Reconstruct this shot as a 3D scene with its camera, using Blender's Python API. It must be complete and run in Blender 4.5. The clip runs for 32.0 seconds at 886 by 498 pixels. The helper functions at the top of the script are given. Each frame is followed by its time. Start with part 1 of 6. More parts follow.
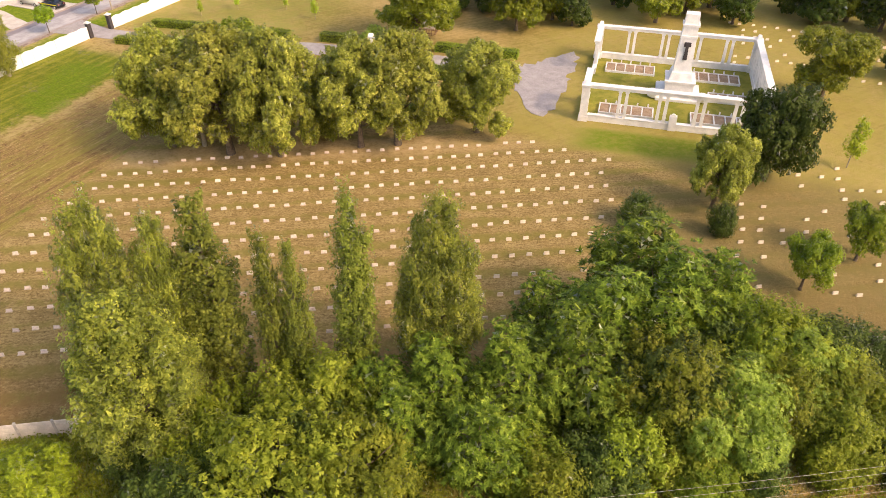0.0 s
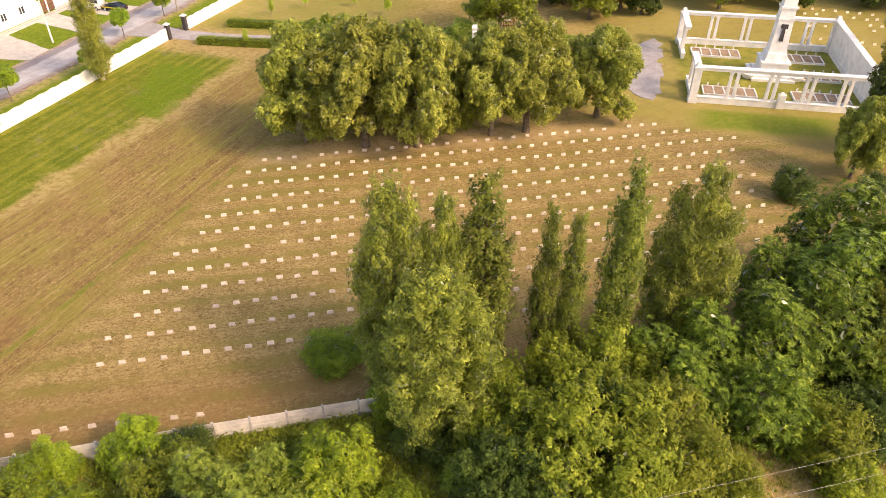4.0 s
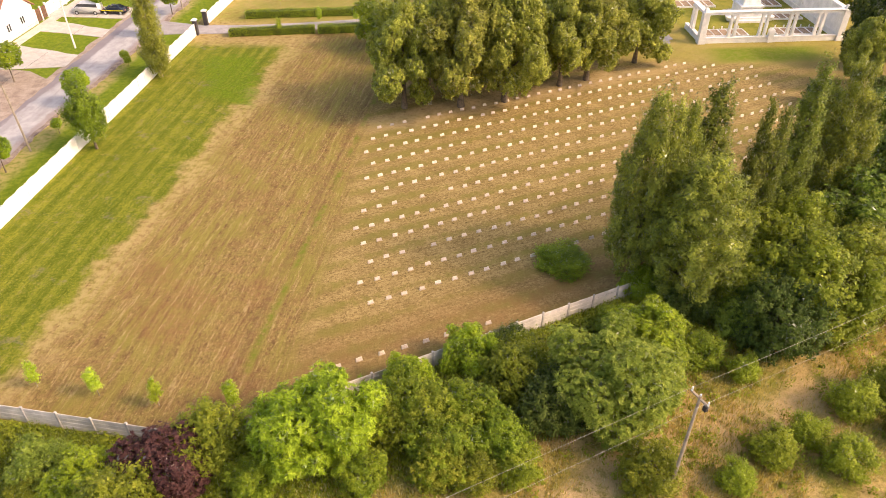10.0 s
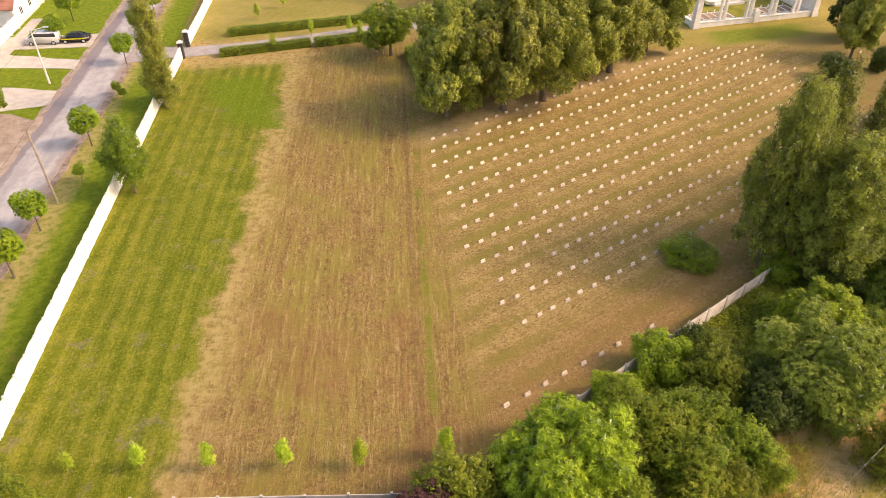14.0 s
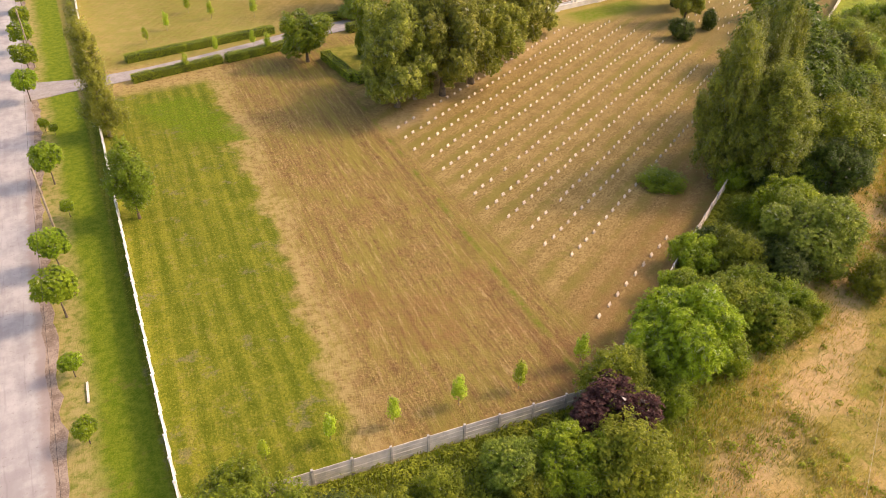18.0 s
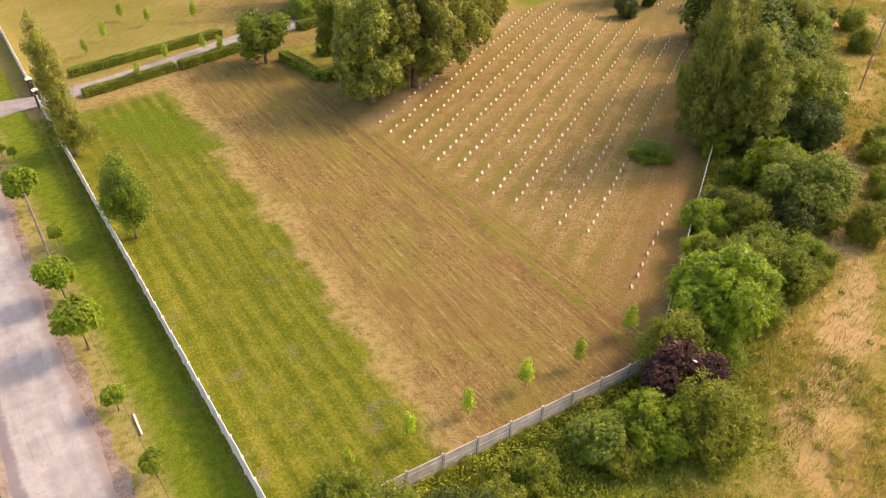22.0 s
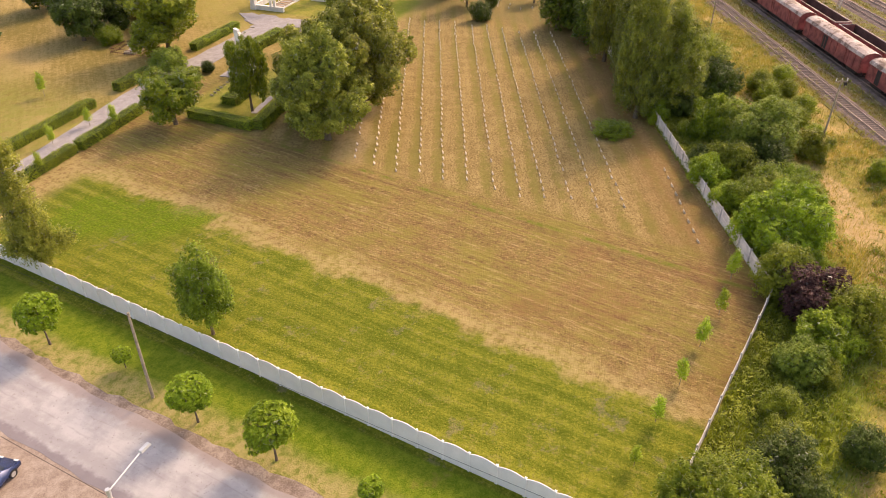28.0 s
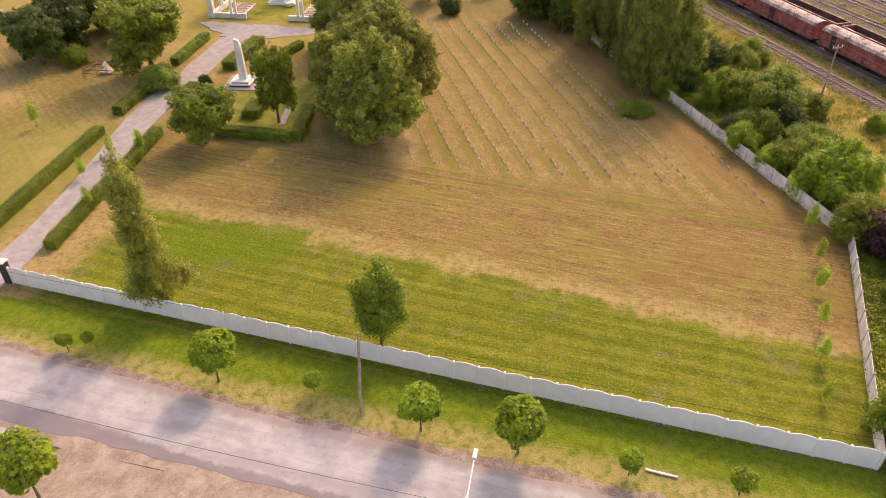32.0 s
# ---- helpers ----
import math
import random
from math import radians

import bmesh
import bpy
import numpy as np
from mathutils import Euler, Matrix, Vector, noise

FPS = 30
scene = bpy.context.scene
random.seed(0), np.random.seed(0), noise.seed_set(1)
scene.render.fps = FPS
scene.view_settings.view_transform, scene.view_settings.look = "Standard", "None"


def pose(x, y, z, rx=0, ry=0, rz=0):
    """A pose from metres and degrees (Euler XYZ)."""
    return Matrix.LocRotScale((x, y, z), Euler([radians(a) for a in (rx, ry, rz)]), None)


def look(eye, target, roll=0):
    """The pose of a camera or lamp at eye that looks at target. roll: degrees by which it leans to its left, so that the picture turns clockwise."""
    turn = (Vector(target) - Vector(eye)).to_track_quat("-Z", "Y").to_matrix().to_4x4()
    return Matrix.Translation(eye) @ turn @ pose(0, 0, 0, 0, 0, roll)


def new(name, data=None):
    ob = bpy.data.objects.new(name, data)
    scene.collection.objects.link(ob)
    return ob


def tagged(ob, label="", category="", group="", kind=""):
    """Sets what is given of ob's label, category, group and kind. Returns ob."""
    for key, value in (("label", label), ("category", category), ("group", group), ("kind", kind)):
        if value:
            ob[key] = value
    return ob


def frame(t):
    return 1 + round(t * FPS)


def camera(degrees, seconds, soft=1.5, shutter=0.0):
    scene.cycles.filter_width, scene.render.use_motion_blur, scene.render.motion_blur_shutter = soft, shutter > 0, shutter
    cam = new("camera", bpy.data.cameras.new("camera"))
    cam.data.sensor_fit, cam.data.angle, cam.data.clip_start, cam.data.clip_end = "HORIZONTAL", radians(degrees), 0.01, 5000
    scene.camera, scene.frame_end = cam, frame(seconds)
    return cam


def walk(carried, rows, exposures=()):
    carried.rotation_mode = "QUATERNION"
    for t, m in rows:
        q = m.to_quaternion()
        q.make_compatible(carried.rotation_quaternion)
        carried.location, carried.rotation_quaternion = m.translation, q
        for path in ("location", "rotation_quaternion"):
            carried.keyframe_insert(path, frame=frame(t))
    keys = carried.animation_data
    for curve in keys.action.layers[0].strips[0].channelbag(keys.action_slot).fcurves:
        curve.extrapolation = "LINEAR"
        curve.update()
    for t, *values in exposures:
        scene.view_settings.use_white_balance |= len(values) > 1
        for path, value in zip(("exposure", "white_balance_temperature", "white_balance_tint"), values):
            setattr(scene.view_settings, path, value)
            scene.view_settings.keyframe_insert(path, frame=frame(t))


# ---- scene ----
cam = camera(64.3, 32.0, 0.75)
PATH = [
    (0, (-3.401, -0.682, 40.849), (-4.013, 0.793, 39.645), -0.0),
    (0.5, (-6.009, -2.102, 40.956), (-6.587, -0.616, 39.748), 0.1),
    (1, (-8.466, -3.239, 40.877), (-9.009, -1.739, 39.671), 0.1),
    (1.5, (-10.922, -4.059, 40.739), (-11.437, -2.547, 39.534), 0.1),
    (2, (-13.384, -4.852, 40.612), (-13.884, -3.335, 39.409), 0.0),
    (2.5, (-15.861, -5.824, 40.553), (-16.358, -4.305, 39.35), -0.0),
    (3, (-18.137, -6.975, 40.418), (-18.637, -5.457, 39.215), -0.1),
    (3.5, (-20.331, -8.524, 40.312), (-20.833, -7.006, 39.111), -0.2),
    (4, (-22.409, -10.231, 40.329), (-22.912, -8.714, 39.127), -0.2),
    (4.5, (-24.452, -12.143, 40.439), (-24.953, -10.627, 39.235), -0.1),
    (6.5, (-32.357, -19.66, 41.102), (-32.86, -18.148, 39.894), -0.3),
    (7, (-34.661, -21.147, 41.21), (-35.151, -19.632, 40.0), -0.3),
    (7.5, (-37.101, -22.559, 41.285), (-37.56, -21.036, 40.073), -0.3),
    (8, (-39.583, -23.892, 41.299), (-39.993, -22.355, 40.087), -0.4),
    (8.5, (-42.192, -25.17, 41.258), (-42.529, -23.616, 40.045), -0.3),
    (9, (-44.848, -26.265, 41.172), (-45.1, -24.696, 39.958), -0.3),
    (9.5, (-47.648, -27.022, 41.126), (-47.815, -25.442, 39.912), -0.2),
    (10, (-50.409, -27.419, 41.071), (-50.525, -25.834, 39.857), -0.1),
    (10.5, (-53.188, -27.499, 40.909), (-53.272, -25.911, 39.696), -0.0),
    (11, (-55.853, -27.297, 40.752), (-55.918, -25.708, 39.541), 0.1),
    (11.5, (-58.542, -26.834, 40.58), (-58.568, -25.243, 39.368), 0.1),
    (12, (-61.066, -26.206, 40.385), (-61.023, -24.614, 39.174), -0.0),
    (12.5, (-63.837, -25.483, 40.287), (-63.714, -23.896, 39.077), 0.1),
    (13, (-66.512, -24.746, 40.279), (-66.339, -23.165, 39.066), -0.0),
    (13.5, (-69.255, -24.07, 40.303), (-69.058, -22.493, 39.089), -0.1),
    (14, (-72.031, -23.652, 40.419), (-71.835, -22.074, 39.205), -0.2),
    (14.5, (-74.805, -23.571, 40.531), (-74.61, -21.994, 39.317), -0.2),
    (16.5, (-88.178, -25.8, 40.605), (-87.657, -24.271, 39.426), 1.2),
    (17, (-91.099, -25.68, 40.55), (-90.494, -24.18, 39.373), 1.2),
    (17.5, (-94.085, -25.515, 40.56), (-93.396, -24.05, 39.385), 1.1),
    (18, (-96.955, -24.973, 40.584), (-96.2, -23.543, 39.408), 1.1),
    (18.5, (-99.457, -24.254, 40.562), (-98.667, -22.843, 39.384), 1.0),
    (19, (-101.115, -23.769, 40.437), (-100.316, -22.364, 39.259), 0.7),
    (19.5, (-101.964, -23.387, 40.346), (-101.171, -21.984, 39.162), 0.9),
    (20, (-102.373, -23.16, 40.18), (-101.565, -21.768, 38.993), 0.8),
    (20.5, (-102.879, -22.79, 40.013), (-102.02, -21.428, 38.827), 0.6),
    (21, (-103.698, -21.999, 39.89), (-102.784, -20.673, 38.704), 0.5),
    (21.5, (-104.622, -20.783, 39.839), (-103.675, -19.483, 38.651), 0.6),
    (22, (-105.727, -19.472, 39.845), (-104.768, -18.178, 38.66), 0.5),
    (22.5, (-106.959, -17.951, 39.835), (-105.999, -16.655, 38.652), 0.6),
    (23, (-108.17, -16.245, 39.897), (-107.203, -14.956, 38.712), 0.5),
    (23.5, (-109.552, -14.454, 39.847), (-108.539, -13.201, 38.662), 0.6),
    (24, (-111.197, -12.558, 39.921), (-110.128, -11.354, 38.736), 0.5),
    (24.5, (-112.988, -10.601, 40.066), (-111.881, -9.432, 38.879), 0.5),
    (25, (-114.881, -8.535, 40.277), (-113.757, -7.386, 39.086), 0.4),
    (25.5, (-116.818, -6.522, 40.151), (-115.656, -5.41, 38.961), 0.6),
    (27.5, (-124.767, 2.209, 39.67), (-123.378, 3.055, 38.506), -0.3),
    (28, (-126.8, 4.372, 39.866), (-125.355, 5.151, 38.724), -0.3),
    (28.5, (-128.203, 6.706, 40.327), (-126.719, 7.411, 39.186), -0.5),
    (29, (-129.763, 9.113, 40.791), (-128.251, 9.736, 39.64), -0.5),
    (29.5, (-131.454, 11.545, 41.172), (-129.916, 12.089, 40.016), -0.4),
    (30, (-133.038, 14.19, 41.538), (-131.484, 14.678, 40.377), -0.5),
    (30.5, (-134.332, 16.955, 41.588), (-132.771, 17.414, 40.425), -0.5),
    (31, (-135.524, 19.795, 41.542), (-133.961, 20.25, 40.381), -0.6),
    (31.5, (-136.587, 22.896, 41.492), (-135.022, 23.345, 40.331), -0.4),
    (32, (-137.298, 26.194, 41.373), (-135.73, 26.626, 40.209), -0.0),
]
walk(cam, [(t, look(eye, target, roll)) for t, eye, target, roll in PATH], [(0.0, 1.02, 7650, 18), (5.0, 1.13, 7800, 18), (9.0, 1.17, 7900, 19), (14.0, 1.0, 8150, 19), (20.0, 0.97, 8200, 20), (27.0, 1.02, 8100, 20), (31.0, 1.04, 8200, 24), (32.0, 0.94, 8200, 24)])

# ---- light ----
SUN_FROM = Vector((0.80, -0.14, 0.64)).normalized()
world = bpy.data.worlds.new("sky")
scene.world = world
world.use_nodes = True
wn = world.node_tree
wn.nodes.clear()
sky = wn.nodes.new("ShaderNodeTexSky")
sky.sky_type, sky.sun_disc = "NISHITA", False
sky.sun_elevation = math.asin(SUN_FROM.z)
sky.sun_rotation = math.atan2(SUN_FROM.x, SUN_FROM.y)
sky.air_density, sky.dust_density, sky.ozone_density = 1.0, 3.0, 0.6
bg = wn.nodes.new("ShaderNodeBackground")
bg.inputs[1].default_value = 0.165
wout = wn.nodes.new("ShaderNodeOutputWorld")
wn.links.new(sky.outputs[0], bg.inputs[0])
wn.links.new(bg.outputs[0], wout.inputs[0])
lamp = bpy.data.lights.new("sun", "SUN")
lamp.energy, lamp.angle, lamp.color = 1.0, radians(8), (1.0, 0.86, 0.66)
sun = new("sun", lamp)
sun.matrix_world = look(SUN_FROM * 300, (0, 0, 0))

# ---- materials ----


class Mat:
    """Short writing of node materials."""

    def __init__(self, name):
        self.m = bpy.data.materials.new(name)
        self.m.use_nodes = True
        self.t = self.m.node_tree
        self.t.nodes.clear()
        self.out = self.t.nodes.new("ShaderNodeOutputMaterial")

    def put(self, sock, value):
        if isinstance(value, bpy.types.NodeSocket):
            self.t.links.new(value, sock)
        elif isinstance(value, (tuple, list)) and len(value) == 3 and sock.type == "RGBA":
            sock.default_value = (*value, 1)
        else:
            sock.default_value = value

    def node(self, kind, *values, **settings):
        n = self.t.nodes.new("ShaderNode" + kind)
        for key, value in settings.items():
            if key in n.inputs:
                self.put(n.inputs[key], value)
        for sock, value in zip(n.inputs, values):
            if value is not None:
                self.put(sock, value)
        return n

    def pos(self):
        return self.node("NewGeometry").outputs["Position"]

    def local(self):
        return self.node("TexCoord").outputs["Object"]

    def xyz(self, v):
        s = self.node("SeparateXYZ", v)
        return s.outputs[0], s.outputs[1], s.outputs[2]

    def vec(self, x, y, z=0.0):
        return self.node("CombineXYZ", x, y, z).outputs[0]

    def math(self, op, a, b=0.0, clamp=False):
        n = self.node("Math")
        n.operation, n.use_clamp = op, clamp
        self.put(n.inputs[0], a)
        self.put(n.inputs[1], b)
        return n.outputs[0]

    def add(self, a, b):
        return self.math("ADD", a, b)

    def mul(self, a, b):
        return self.math("MULTIPLY", a, b)

    def sub(self, a, b):
        return self.math("SUBTRACT", a, b)

    def step(self, v, a, b, lo=0.0, hi=1.0):
        """Smooth rise from lo to hi as v goes from a to b."""
        n = self.t.nodes.new("ShaderNodeMapRange")
        n.interpolation_type = "SMOOTHSTEP"
        for sock, value in zip(n.inputs, (v, a, b, lo, hi)):
            self.put(sock, value)
        return n.outputs[0]

    def noise(self, v, scale, detail=3.0, rough=0.55):
        n = self.t.nodes.new("ShaderNodeTexNoise")
        self.put(n.inputs["Vector"], v)
        self.put(n.inputs["Scale"], scale)
        n.inputs["Detail"].default_value = detail
        n.inputs["Roughness"].default_value = rough
        return n.outputs[0]

    def mix(self, f, a, b):
        n = self.t.nodes.new("ShaderNodeMix")
        n.data_type = "RGBA"
        self.put(n.inputs[0], f)
        self.put(n.inputs[6], a)
        self.put(n.inputs[7], b)
        return n.outputs[2]

    def rand(self):
        return self.node("ObjectInfo").outputs["Random"]

    def island(self):
        return self.node("NewGeometry").outputs["Random Per Island"]

    def bump(self, height, strength=0.5, distance=0.05):
        n = self.t.nodes.new("ShaderNodeBump")
        n.inputs["Strength"].default_value = strength
        n.inputs["Distance"].default_value = distance
        self.put(n.inputs["Height"], height)
        return n.outputs[0]

    def done(self, color, rough=0.85, metal=0.0, normal=None, spec=0.3):
        p = self.t.nodes.new("ShaderNodeBsdfPrincipled")
        self.put(p.inputs["Base Color"], color)
        self.put(p.inputs["Roughness"], rough)
        self.put(p.inputs["Metallic"], metal)
        self.put(p.inputs["Specular IOR Level"], spec)
        if normal is not None:
            self.put(p.inputs["Normal"], normal)
        self.t.links.new(p.outputs[0], self.out.inputs[0])
        return self.m


def plain(name, c, rough=0.7, metal=0.0, vary=0.25, scale=3.0, fine=25.0, spec=0.3, bump=0.25):
    """A surface with stains at one scale and grain at another."""
    m = Mat(name)
    p = m.pos()
    a = m.noise(p, scale, 4)
    b = m.noise(p, fine, 3)
    f = m.add(m.mul(a, 0.65), m.mul(b, 0.35))
    dark = tuple(x * (1 - vary) for x in c)
    light = tuple(min(1, x * (1 + vary)) for x in c)
    return m.done(m.mix(m.step(f, 0.32, 0.68), dark, light), rough, metal, m.bump(f, bump, 0.03), spec)


def leafy(name, dark, mid, light, glow=0.4, patch=0.8):
    """Leaves: hue changes from leaf to leaf and from clump to clump; light comes through."""
    m = Mat(name)
    dark, mid, light = [(1.52 * r, 1.38 * g, 1.05 * b) for r, g, b in (dark, mid, light)]
    p = m.pos()
    big = m.noise(p, patch, 3)
    f = m.add(m.add(m.mul(m.island(), 0.36), 0.1), m.mul(m.step(big, 0.3, 0.7), 0.44))
    c = m.mix(m.step(f, 0.1, 0.55), dark, mid)
    c = m.mix(m.step(f, 0.5, 0.95), c, light)
    tone = m.node("HueSaturation", Color=c, Hue=m.add(0.495, m.mul(m.rand(), 0.016)), Value=m.add(0.85, m.mul(m.rand(), 0.3))).outputs[0]
    d = m.node("BsdfDiffuse", tone)
    tr = m.node("BsdfTranslucent", tone)
    s = m.node("MixShader", glow, d.outputs[0], tr.outputs[0])
    g = m.node("BsdfGlossy", (0.9, 0.9, 0.9), 0.6)
    s2 = m.node("MixShader", m.mul(m.node("Fresnel", 1.4).outputs[0], 0.3), s.outputs[0], g.outputs[0])
    m.t.links.new(s2.outputs[0], m.out.inputs[0])
    return m.m


THETA = radians(28.4)
U, V = (math.cos(THETA), math.sin(THETA)), (-math.sin(THETA), math.cos(THETA))


def W(u, v):
    return u * U[0] + v * V[0], u * U[1] + v * V[1]


def ground_material():
    m = Mat("ground_grass")
    p = m.pos()
    x, y, z = m.xyz(p)
    wob = m.noise(p, 0.18, 4, 0.65)
    wobm = m.mul(m.sub(wob, 0.5), 6.0)
    fine = m.noise(p, 7.0, 4, 0.75)
    mid = m.noise(p, 1.3, 5, 0.7)
    big = m.noise(p, 0.07, 3)
    spots = m.noise(p, 0.45, 4, 0.65)
    u = m.add(m.mul(x, U[0]), m.mul(y, U[1]))
    v = m.add(m.mul(x, V[0]), m.mul(y, V[1]))
    xw = m.sub(m.add(x, m.mul(wobm, 0.1)), m.mul(y, 0.06))
    streak_y = m.noise(m.vec(m.mul(xw, 1.5), m.mul(y, 0.05)), 1.0, 4, 0.7)
    stroke_y = m.noise(m.vec(m.mul(xw, 4.4), m.mul(y, 1.7)), 1.0, 6, 0.8)
    streak_u = m.noise(m.vec(m.mul(u, 0.07), m.mul(v, 1.5)), 1.0, 4, 0.7)
    stroke_u = m.noise(m.vec(m.mul(u, 2.2), m.mul(v, 4.4)), 1.0, 6, 0.8)
    straw = (0.36, 0.232, 0.088)
    brown = (0.15, 0.084, 0.032)
    olive = (0.25, 0.215, 0.045)
    fleck = m.noise(p, 4.2, 6, 0.85)
    # mown hay: straw over brown stubble, in the mower's lines
    tone = m.add(m.add(m.mul(streak_y, 0.42), m.mul(stroke_y, 0.4)), m.add(m.mul(fine, 0.15), m.mul(spots, 0.2)))
    hay = m.mix(m.step(tone, 0.42, 0.72), brown, straw)
    hay = m.mix(m.step(m.noise(p, 0.8, 5, 0.75), 0.42, 0.6, 0.0, 0.6), hay, (0.28, 0.225, 0.06))
    hay = m.mix(m.step(m.add(m.mul(stroke_y, 0.35), m.mul(fleck, 0.65)), 0.49, 0.425, 0.0, 0.7), hay, (0.125, 0.078, 0.032))
    hay = m.mix(m.step(m.add(m.mul(stroke_y, 0.4), m.mul(fleck, 0.6)), 0.525, 0.6, 0.0, 0.7), hay, (0.5, 0.345, 0.15))
    hay = m.mix(m.step(m.add(m.mul(streak_y, 0.6), m.mul(m.noise(p, 0.16, 3), 0.5)), 0.5, 0.66, 0.0, 0.75), hay, olive)
    red = m.mul(m.step(m.noise(p, 0.09, 2), 0.5, 0.62), m.step(y, 45.0, 20.0))
    hay = m.mix(m.mul(red, m.step(mid, 0.35, 0.65, 0.15, 0.6)), hay, (0.26, 0.13, 0.058))
    line = m.noise(m.vec(m.mul(xw, 2.6), m.mul(y, 0.22)), 1.0, 6, 0.75)
    hay = m.mix(m.mul(m.step(line, 0.51, 0.6, 0.0, 0.62), m.step(spots, 0.36, 0.58, 0.25, 1.0)), hay, (0.18, 0.1, 0.042))
    hay = m.mix(m.mul(m.step(line, 0.46, 0.38, 0.0, 0.6), m.step(mid, 0.4, 0.6, 0.3, 1.0)), hay, (0.48, 0.335, 0.16))
    swath = m.add(x, m.add(69.2, m.mul(y, -0.06)))
    hay = m.mix(m.mul(m.mul(m.step(swath, -0.6, 0.0), m.step(swath, 0.6, 0.0)), m.mul(m.step(mid, 0.35, 0.6, 0.2, 1.0), m.step(m.noise(p, 0.3, 3), 0.4, 0.6))), hay, (0.16, 0.18, 0.022))
    hay = m.mix(m.mul(m.mul(m.step(swath, -1.5, -1.1), m.step(swath, -0.5, -0.9)), m.step(mid, 0.3, 0.6, 0.05, 0.4)), hay, (0.17, 0.1, 0.045))
    # the plot of graves: lines along the rows
    tone2 = m.add(m.add(m.mul(streak_u, 0.25), m.mul(stroke_u, 0.35)), m.add(m.mul(fine, 0.3), m.mul(spots, 0.35)))
    plot = m.mix(m.step(tone2, 0.46, 0.78), (0.21, 0.135, 0.048), (0.43, 0.3, 0.12))
    plot = m.mix(m.step(m.add(m.mul(stroke_u, 0.4), m.mul(fleck, 0.6)), 0.49, 0.42, 0.0, 0.75), plot, (0.12, 0.075, 0.025))
    plot = m.mix(m.step(m.add(m.mul(stroke_u, 0.4), m.mul(fleck, 0.6)), 0.525, 0.6, 0.0, 0.6), plot, (0.52, 0.38, 0.16))
    rows = m.math("SINE", m.mul(v, 2 * math.pi / 2.78))
    plot = m.mix(m.step(m.add(m.mul(rows, 0.1), m.add(m.mul(mid, 0.5), m.mul(big, 0.5))), 0.46, 0.66, 0.0, 0.75), plot, (0.21, 0.18, 0.038))
    bywall = m.step(m.sub(y, m.add(m.mul(x, 0.587), 42.7)), 11.0, 4.0)
    plot = m.mix(m.mul(bywall, m.step(m.add(m.mul(mid, 0.5), m.mul(spots, 0.5)), 0.4, 0.58, 0.15, 0.65)), plot, (0.26, 0.14, 0.058))
    inplot = m.mul(m.step(m.add(x, m.mul(wobm, 0.3)), -66.5, -64.0), m.step(y, 80.0, 76.0))
    base = m.mix(inplot, hay, plot)
    sandy = m.mul(m.step(m.add(m.math("ABSOLUTE", m.add(v, -75.5)), wobm), 3.4, 0.5), m.mul(m.step(u, -36.0, -30.0), m.step(u, 22.0, 0.0)))
    base = m.mix(m.mul(sandy, m.step(mid, 0.3, 0.6, 0.2, 0.75)), base, (0.55, 0.39, 0.2))
    # green strip by the road wall
    edge = m.add(m.add(m.mul(y, 0.075), -87.6), m.mul(wobm, 1.3))
    mow = m.math("SINE", m.add(m.mul(m.sub(x, m.mul(y, 0.03)), 2 * math.pi / 1.75), m.mul(wobm, 0.3)))
    gtone = m.add(m.add(m.mul(streak_y, 0.35), m.mul(stroke_y, 0.35)), m.add(m.mul(spots, 0.3), m.mul(mow, 0.034)))
    verge = m.mix(m.step(gtone, 0.36, 0.66), (0.09, 0.122, 0.008), (0.262, 0.258, 0.03))
    verge = m.mix(m.step(m.add(m.mul(m.noise(p, 0.5, 5, 0.75), 0.7), m.mul(streak_y, 0.3)), 0.5, 0.4, 0.0, 0.75), verge, (0.1, 0.135, 0.01))
    verge = m.mix(m.step(m.add(m.mul(m.noise(p, 0.9, 5, 0.8), 0.7), m.mul(streak_y, 0.3)), 0.53, 0.6, 0.0, 0.4), verge, (0.26, 0.205, 0.075))
    verge = m.mix(m.step(m.noise(p, 0.33, 5, 0.75), 0.57, 0.66, 0.0, 0.55), verge, (0.22, 0.172, 0.115))
    verge = m.mix(m.step(fleck, 0.48, 0.4, 0.0, 0.65), verge, (0.075, 0.1, 0.008))
    verge = m.mix(m.step(fleck, 0.54, 0.62, 0.0, 0.6), verge, (0.36, 0.33, 0.052))
    isgreen = m.mul(m.mul(m.step(m.add(x, m.mul(m.sub(mid, 0.5), 2.0)), m.add(edge, 1.0), m.sub(edge, 1.0)), m.step(m.add(y, wobm), 78.0, 74.0)), m.step(m.add(y, m.add(m.mul(x, 0.25), m.mul(wobm, 0.5))), -22.0, -18.0))
    rim = m.mul(m.step(x, m.add(edge, 4.0), m.add(edge, 0.8)), m.step(mid, 0.35, 0.6, 0.1, 0.7))
    base = m.mix(rim, base, (0.47, 0.345, 0.145))
    base = m.mix(isgreen, base, verge)
    rag = m.add(m.mul(wobm, 1.4), m.mul(m.sub(spots, 0.5), 9.0))
    xl = m.add(m.add(x, m.mul(rag, 0.6)), m.mul(m.sub(y, 56.0), 0.32))
    lushx = m.mul(m.step(xl, -89.0, -87.0), m.step(xl, -79.8, -81.6))
    lushy = m.mul(m.step(m.add(y, rag), 54.5, 58.0), m.step(m.add(y, rag), 73.0, 70.0))
